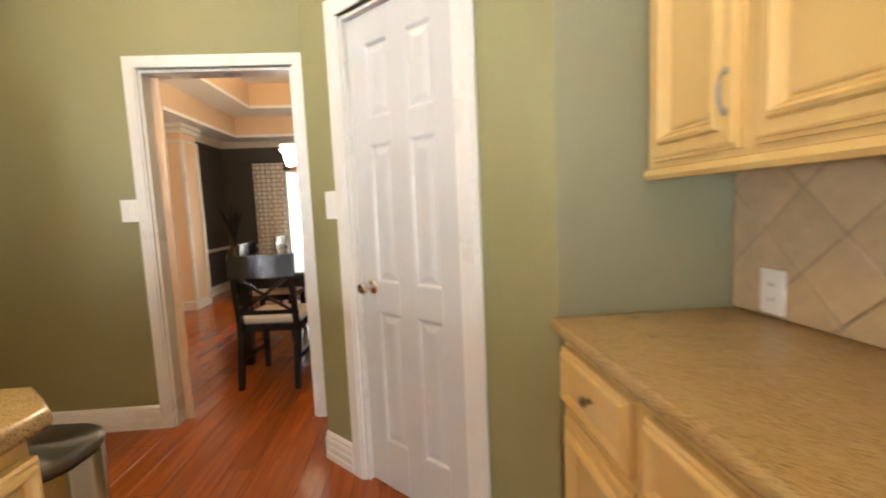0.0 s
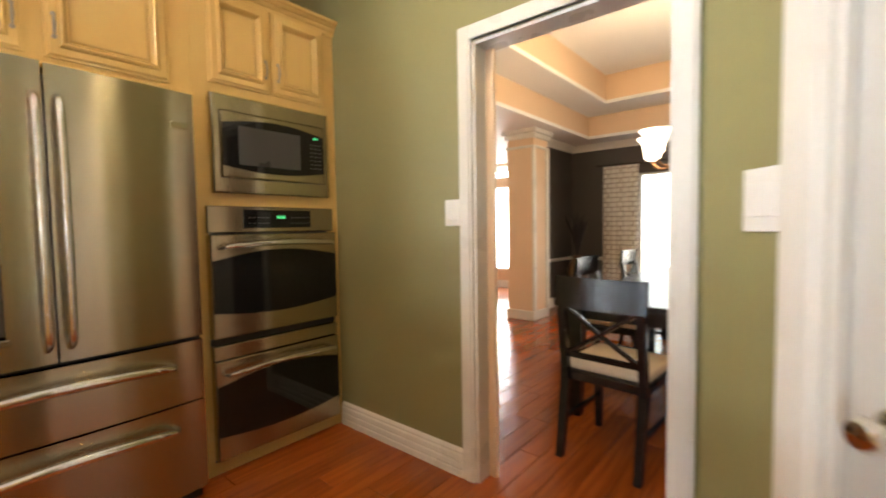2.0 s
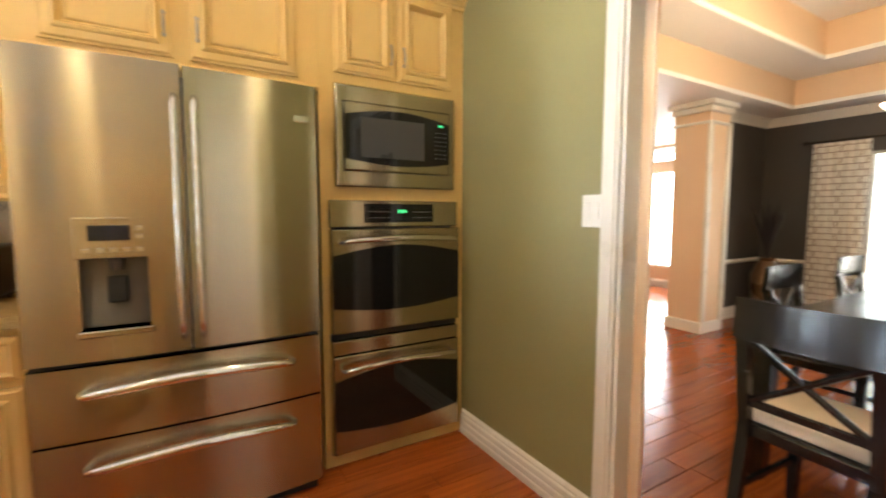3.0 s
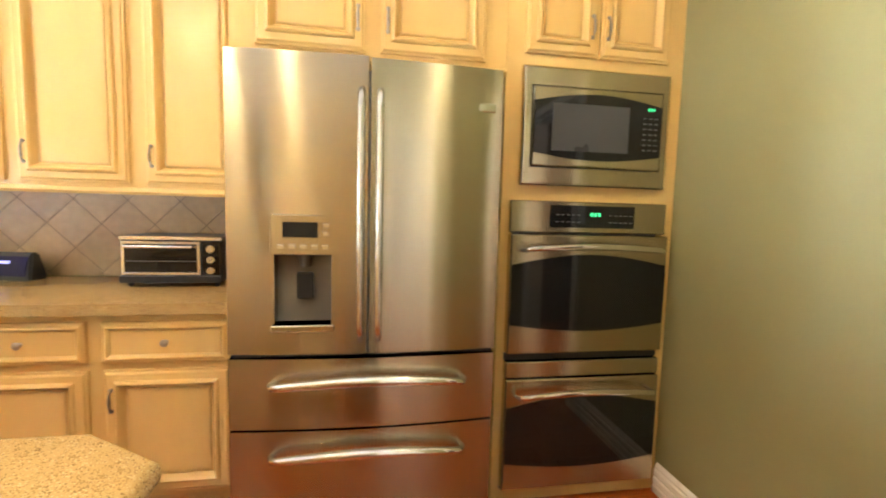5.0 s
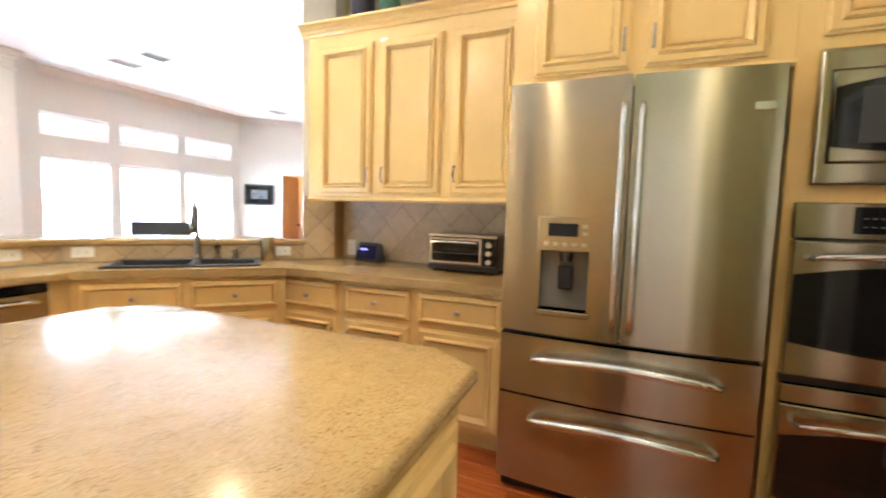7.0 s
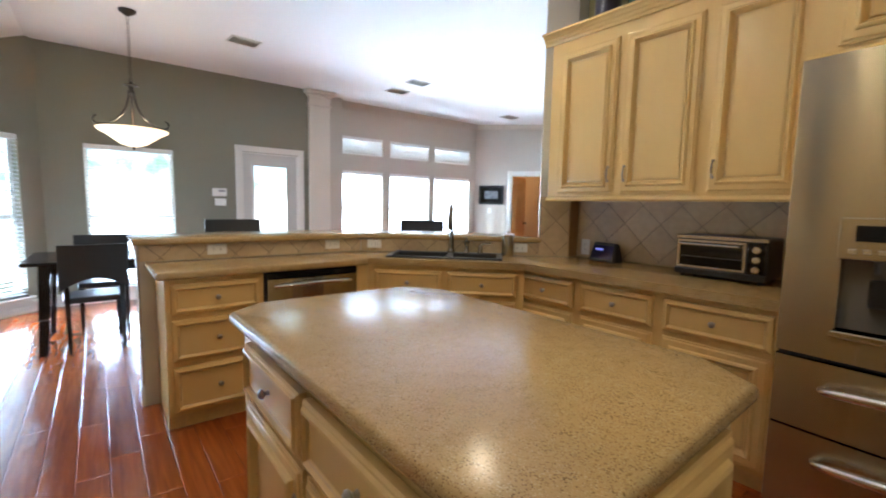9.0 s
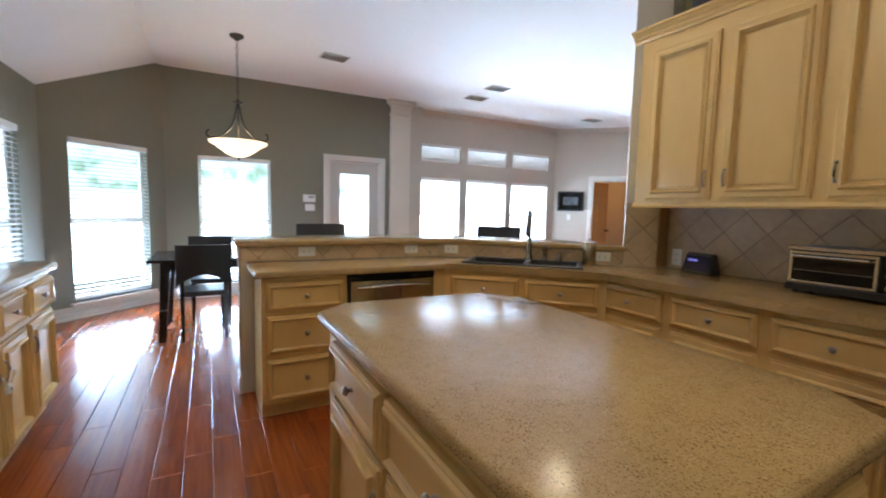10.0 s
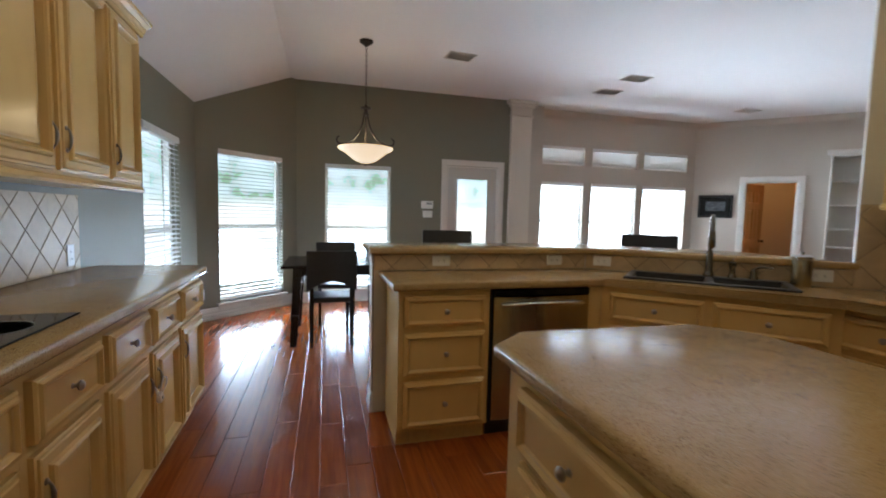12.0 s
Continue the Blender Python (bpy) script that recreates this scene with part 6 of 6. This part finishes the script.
def fabric_lattice(name):
    m = mat(name, (0.90, 0.87, 0.80), rough=0.9, vary=0.05, grain=200, bump=0.1)
    n, l = m.node_tree.nodes, m.node_tree.links
    b = n["Principled BSDF"]
    base = b.inputs["Base Color"].links[0].from_socket
    uv, mp, br = n.new("ShaderNodeTexCoord"), n.new("ShaderNodeMapping"), n.new("ShaderNodeTexBrick")
    mp.inputs["Rotation"].default_value = (radians(90), 0, 0)
    l.new(uv.outputs["Object"], mp.inputs["Vector"])
    l.new(mp.outputs[0], br.inputs["Vector"])
    br.inputs["Color1"].default_value = br.inputs["Color2"].default_value = (0, 0, 0, 1)
    br.inputs["Mortar"].default_value = (1, 1, 1, 1)
    br.inputs["Scale"].default_value, br.inputs["Mortar Size"].default_value = 6.0, 0.026
    br.inputs["Brick Width"].default_value, br.inputs["Row Height"].default_value = 0.7, 0.42
    mx = n.new("ShaderNodeMix")
    mx.data_type = "RGBA"
    mx.inputs[7].default_value = (0.32, 0.22, 0.16, 1)
    l.new(br.outputs["Color"], mx.inputs[0])
    l.new(base, mx.inputs[6])
    l.new(mx.outputs[2], b.inputs["Base Color"])
    tr, ms = n.new("ShaderNodeBsdfTranslucent"), n.new("ShaderNodeMixShader")
    ms.inputs[0].default_value = 0.35
    l.new(mx.outputs[2], tr.inputs["Color"])
    l.new(b.outputs[0], ms.inputs[1])
    l.new(tr.outputs[0], ms.inputs[2])
    l.new(ms.outputs[0], n["Material Output"].inputs["Surface"])
    return m


cu = thing("curtain", pose(-1.87, 8.20, 0), "white curtain panel with a brown lattice print", "curtain")
bm = bmesh.new()
n = 48
fr_, bk_ = [], []
for t, lst in ((0.0, fr_), (0.004, bk_)):
    for i in range(n + 1):
        u = i / n
        lst.append([bm.verts.new((-0.25 + 0.5 * u + (0.02 * math.sin(9 * u) if z < 0.5 else 0), 0.035 * math.sin(2 * math.pi * 6 * u + 0.3 * math.sin(5 * u)) * k + t, z)) for z, k in ((0.03, 1.15), (0.6, 1.0), (1.4, 0.95), (2.07, 0.7))])
for L in (fr_, bk_):
    for i in range(n):
        for k in range(3):
            bm.faces.new((L[i][k], L[i + 1][k], L[i + 1][k + 1], L[i][k + 1]))
part("cloth", bm, fabric_lattice("lattice_curtain_fabric"), cu, smooth=True)
rd = thing("curtain_rod", pose(-2.2, 8.20, 2.09), "dark metal curtain rod with ball finials", "curtain rod")
bm = bmesh.new()
tube(bm, [(0, 0, 0), (2.9, 0, 0)], 0.012, 10)
part("rod", bm, M_BRONZE, rd, smooth=True)
bm = bmesh.new()
lathe(bm, [(0.001, -0.03), (0.02, -0.02), (0.026, 0), (0.02, 0.02), (0.001, 0.03)], 12)
part("finial", bm, M_BRONZE, rd, smooth=True)
for x in (0.1, 1.5):
    part("bracket", B(x - 0.008, x + 0.008, 0.0, 0.098, -0.012, 0.0), M_BRONZE, rd)
vs_ = thing("floor_vase", pose(-2.2, 7.45, 0), "tall bronze floor vase with dark dried plumes", "vase")
bm = bmesh.new()
lathe(bm, [(0.001, 0), (0.10, 0), (0.11, 0.02), (0.10, 0.15), (0.14, 0.45), (0.15, 0.6), (0.10, 0.72), (0.07, 0.76), (0.09, 0.79), (0.085, 0.79), (0.06, 0.75)], 24)
part("body", bm, mat("bronze_glaze", (0.10, 0.055, 0.025), rough=0.3, metal=0.4, vary=0.4, grain=12), vs_, smooth=True)
M_PLUME = mat("dark_dried_grass", (0.015, 0.011, 0.010), rough=0.9, vary=0.3)
for i in range(26):
    a, r = random.uniform(0, 6.283), random.uniform(0.05, 0.2)
    h = random.uniform(1.1, 1.42)
    bm = bmesh.new()
    tube(bm, bend((0, 0, 0.7), (0.02 * math.cos(a), 0.02 * math.sin(a), 0.95), (0.6 * r * math.cos(a), 0.6 * r * math.sin(a), h - 0.15), (r * math.cos(a), r * math.sin(a), h), 8), [0.003, 0.003, 0.004, 0.008, 0.012, 0.014, 0.013, 0.008, 0.002], 5)
    part("plume", bm, M_PLUME, vs_)

# ================= outdoors =================


def garden_backdrop(name, m, w, h, strength):
    """Sunlit garden far outside the windows: pale paving below, foliage above, glowing with daylight."""
    mt = bpy.data.materials.new(name)
    mt.use_nodes = True
    n, l = mt.node_tree.nodes, mt.node_tree.links
    b = n["Principled BSDF"]
    tc, sp_, no, ramp, mr, mx = (n.new("ShaderNodeTexCoord"), n.new("ShaderNodeSeparateXYZ"), n.new("ShaderNodeTexNoise"), n.new("ShaderNodeValToRGB"), n.new("ShaderNodeMapRange"), n.new("ShaderNodeMix"))
    l.new(tc.outputs["Object"], sp_.inputs[0])
    l.new(tc.outputs["Object"], no.inputs["Vector"])
    no.inputs["Scale"].default_value, no.inputs["Detail"].default_value = 2.2, 8
    e = ramp.color_ramp.elements
    e[0].position, e[0].color = 0.36, (0.20, 0.31, 0.21, 1)
    e[1].position, e[1].color = 0.66, (0.68, 0.80, 0.93, 1)
    mid = e.new(0.5)
    mid.color = (0.50, 0.63, 0.64, 1)
    l.new(no.outputs["Fac"], ramp.inputs[0])
    mr.inputs["From Min"].default_value, mr.inputs["From Max"].default_value = 1.25, 1.6
    l.new(sp_.outputs["Z"], mr.inputs["Value"])
    mx.data_type = "RGBA"
    mx.inputs[6].default_value = (1.0, 0.98, 0.94, 1)
    l.new(mr.outputs[0], mx.inputs[0])
    l.new(ramp.outputs[0], mx.inputs[7])
    l.new(mx.outputs[2], b.inputs["Base Color"])
    l.new(mx.outputs[2], b.inputs["Emission Color"])
    b.inputs["Emission Strength"].default_value = strength
    ob = part(name, B(-w / 2, w / 2, 0, 0.02, -0.24, h), mt)
    ob.matrix_basis = m
    return tagged(ob, "bright sunlit garden beyond the windows", "backdrop", kind="structure")


garden_backdrop("backdrop_back", pose(-2.5, -9.5, 0), 18, 6, 1.6)
garden_backdrop("backdrop_side", pose(6.5, -3.2, 0, 0, 0, 90), 13, 6, 1.5)
garden_backdrop("backdrop_front", pose(-2.0, 13.0, 0), 16, 6, 1.3)

# ================= tiled splashes =================


def clip(poly, axis, lim, keep_less):
    out = []
    for a, b in zip(poly, poly[1:] + poly[:1]):
        ia, ib = ((a[axis] <= lim) == keep_less), ((b[axis] <= lim) == keep_less)
        if ia:
            out.append(a)
        if ia != ib:
            t = (lim - a[axis]) / (b[axis] - a[axis])
            out.append(tuple(a[k] + t * (b[k] - a[k]) for k in (0, 1)))
    return out


def tile_field(name, m, x0, x1, z0, z1, side, label, thick=0.008, gap=0.004):
    """Square tiles laid on the diagonal, cut at the field's edges, over a recessed grout bed; the wall's face is y = 0."""
    top = thing(name, m, label, "backsplash", kind="structure")
    part("grout_bed", B(x0, x1, -0.004, -0.0005, z0, z1), M_GROUT, top)
    d = side * math.sqrt(2)
    r = d / 2 - gap * 0.71
    nx, nz = int((x1 - x0) / d) + 3, int((z1 - z0) / d) + 3
    for i in range(-1, 2 * nx):
        for k in range(-1, 2 * nz):
            if (i + k) % 2:
                continue
            cx, cz = x0 + i * d / 2, z0 + k * d / 2 + 0.02
            poly = [(cx + r, cz), (cx, cz + r), (cx - r, cz), (cx, cz - r)]
            for ax, lim, less in ((0, x0 + 0.001, False), (0, x1 - 0.001, True), (1, z0 + 0.001, False), (1, z1 - 0.001, True)):
                poly = clip(poly, ax, lim, less) if len(poly) > 2 else []
            if len(poly) < 3 or abs(sum(a[0] * b[1] - b[0] * a[1] for a, b in zip(poly, poly[1:] + poly[:1]))) < 4e-4:
                continue
            bm = bmesh.new()
            mx_, mz_ = sum(p[0] for p in poly) / len(poly), sum(p[1] for p in poly) / len(poly)
            A = [bm.verts.new((x, -0.003, z)) for x, z in poly]
            Bv = [bm.verts.new((x, -thick + 0.0015, z)) for x, z in poly]
            C = [bm.verts.new((mx_ + (x - mx_) * 0.97, -thick, mz_ + (z - mz_) * 0.97)) for x, z in poly]
            q = len(poly)
            for j in range(q):
                bm.faces.new((A[j], A[(j + 1) % q], Bv[(j + 1) % q], Bv[j]))
                bm.faces.new((Bv[j], Bv[(j + 1) % q], C[(j + 1) % q], C[j]))
            bm.faces.new(C)
            part("tile", bm, M_TILE, top)
    return top


tile_field("backsplash_fridge_wall", pose(W_FRIDGE + 0.0005, -0.045, 0, 0, 0, 90), 0, 1.505, 0.901, 1.355, 0.178, "beige diagonal stone tiles behind the counter")
tile_field("backsplash_stub", pose(-2.4745, -0.2115, 0, 0, 0, 135), 0, 0.225, 0.901, 1.355, 0.178, "beige diagonal stone tiles on the stub wall")
tile_field("backsplash_bar", pose(-0.001, -1.2095, 0, 0, 0, 180), 0, 1.47, 0.901, 0.999, 0.152, "beige diagonal stone tiles under the raised bar")
tile_field("backsplash_sink", pose(-1.477, -1.2095, 0, 0, 0, 135), 0.006, 1.41, 0.901, 0.999, 0.152, "beige diagonal stone tiles behind the sink")
tile_field("backsplash_cooktop", pose(1.4695, 1.951, 0, 0, 0, -87.24), 0, 3.40, 0.901, 1.312, 0.152, "beige diagonal stone tiles behind the cooktop")
# end of the bar wall: stacked tiles over a moulded foot
be = thing("bar_end_panel", pose(0.0005, -1.36, 0, 0, 0, 90), "stone-tiled end of the bar wall", "wall end", kind="structure")
part("grout_bed", B(0, 0.15, -0.004, 0, 0.125, 0.999), M_GROUT, be)
for k in range(6):
    part("tile", B(0.003, 0.147, -0.010, -0.003, 0.13 + 0.145 * k, 0.27 + 0.145 * k, bevel=0.002), M_TILE, be)
part("foot_moulding", prism(bmesh.new(), BASE, (-0.004, -0.001, 0), (0.154, -0.001, 0)), M_TRIM, be)

# ================= floor =================
M_WOOD = hardwood("glossy_red_brown_hardwood")
M_WOOD_REST = hardwood("glossy_red_brown_hardwood_far", per_island=True)
M_GAP = mat("dark_floor_gap", (0.02, 0.008, 0.004), rough=0.6)
fl_ = tagged(part("floor", B(-8.5, 2.0, -5.4, 9.3, -0.10, -0.014), M_GAP), "glossy red-brown hardwood plank floor", "floor", kind="structure")
rngp = random.Random(7)
PW = 0.127
shapes = {}


def plank_mesh(length):
    """One plank with eased edges, shared by planks of the same length."""
    if length not in shapes:
        bm = bmesh.new()
        g, c, h = 0.0008, 0.0025, 0.012
        lo = [bm.verts.new(p) for p in ((g, g, -h), (PW - g, g, -h), (PW - g, length - g, -h), (g, length - g, -h))]
        mi = [bm.verts.new((v.co.x, v.co.y, -c * 0.6)) for v in lo]
        hi = [bm.verts.new(p) for p in ((g + c, g + c, 0), (PW - g - c, g + c, 0), (PW - g - c, length - g - c, 0), (g + c, length - g - c, 0))]
        for i in range(4):
            j = (i + 1) % 4
            bm.faces.new((lo[i], lo[j], mi[j], mi[i]))
            bm.faces.new((mi[i], mi[j], hi[j], hi[i]))
        bm.faces.new(hi)
        me = bpy.data.meshes.new("plank")
        bm.to_mesh(me)
        bm.free()
        me.materials.append(M_WOOD)
        shapes[length] = me
    return shapes[length]


rest_v, rest_f = [], []
count = 0
LENS = (0.6, 0.8, 1.0, 1.2, 1.5, 1.8)
for i in range(int(10.4 / PW)):
    x = -8.45 + i * PW
    y = -5.35 - rngp.uniform(0, 1.0)
    while y < 9.2:
        ln = rngp.choice(LENS)
        near = (-0.25 < x < 1.1 and -5.0 < y + ln / 2 < 3.6) or (-2.0 < x < 0.2 and 1.4 < y + ln / 2 < 6.6)
        if near and count < 300:
            o = bpy.data.objects.new("plank", plank_mesh(ln))
            scene.collection.objects.link(o)
            o.parent = fl_
            o.location = (x, y, 0)
            count += 1
        else:
            g, c = 0.0008, 0.0025
            k = len(rest_v)
            for zz, e in ((-0.012, 0.0), (-c * 0.6, 0.0), (0.0, c)):
                rest_v += [(x + g + e, y + g + e, zz), (x + PW - g - e, y + g + e, zz), (x + PW - g - e, y + ln - g - e, zz), (x + g + e, y + ln - g - e, zz)]
            for q in (0, 4):
                for s in range(4):
                    t = (s + 1) % 4
                    rest_f.append((k + q + s, k + q + t, k + q + 4 + t, k + q + 4 + s))
            rest_f.append((k + 8, k + 9, k + 10, k + 11))
        y += ln
me = bpy.data.meshes.new("far_planks")
me.from_pydata(rest_v, [], rest_f)
me.materials.append(M_WOOD_REST)
fp = new("far_planks", me)
fp.parent = fl_
fp["kind"] = "stuff"
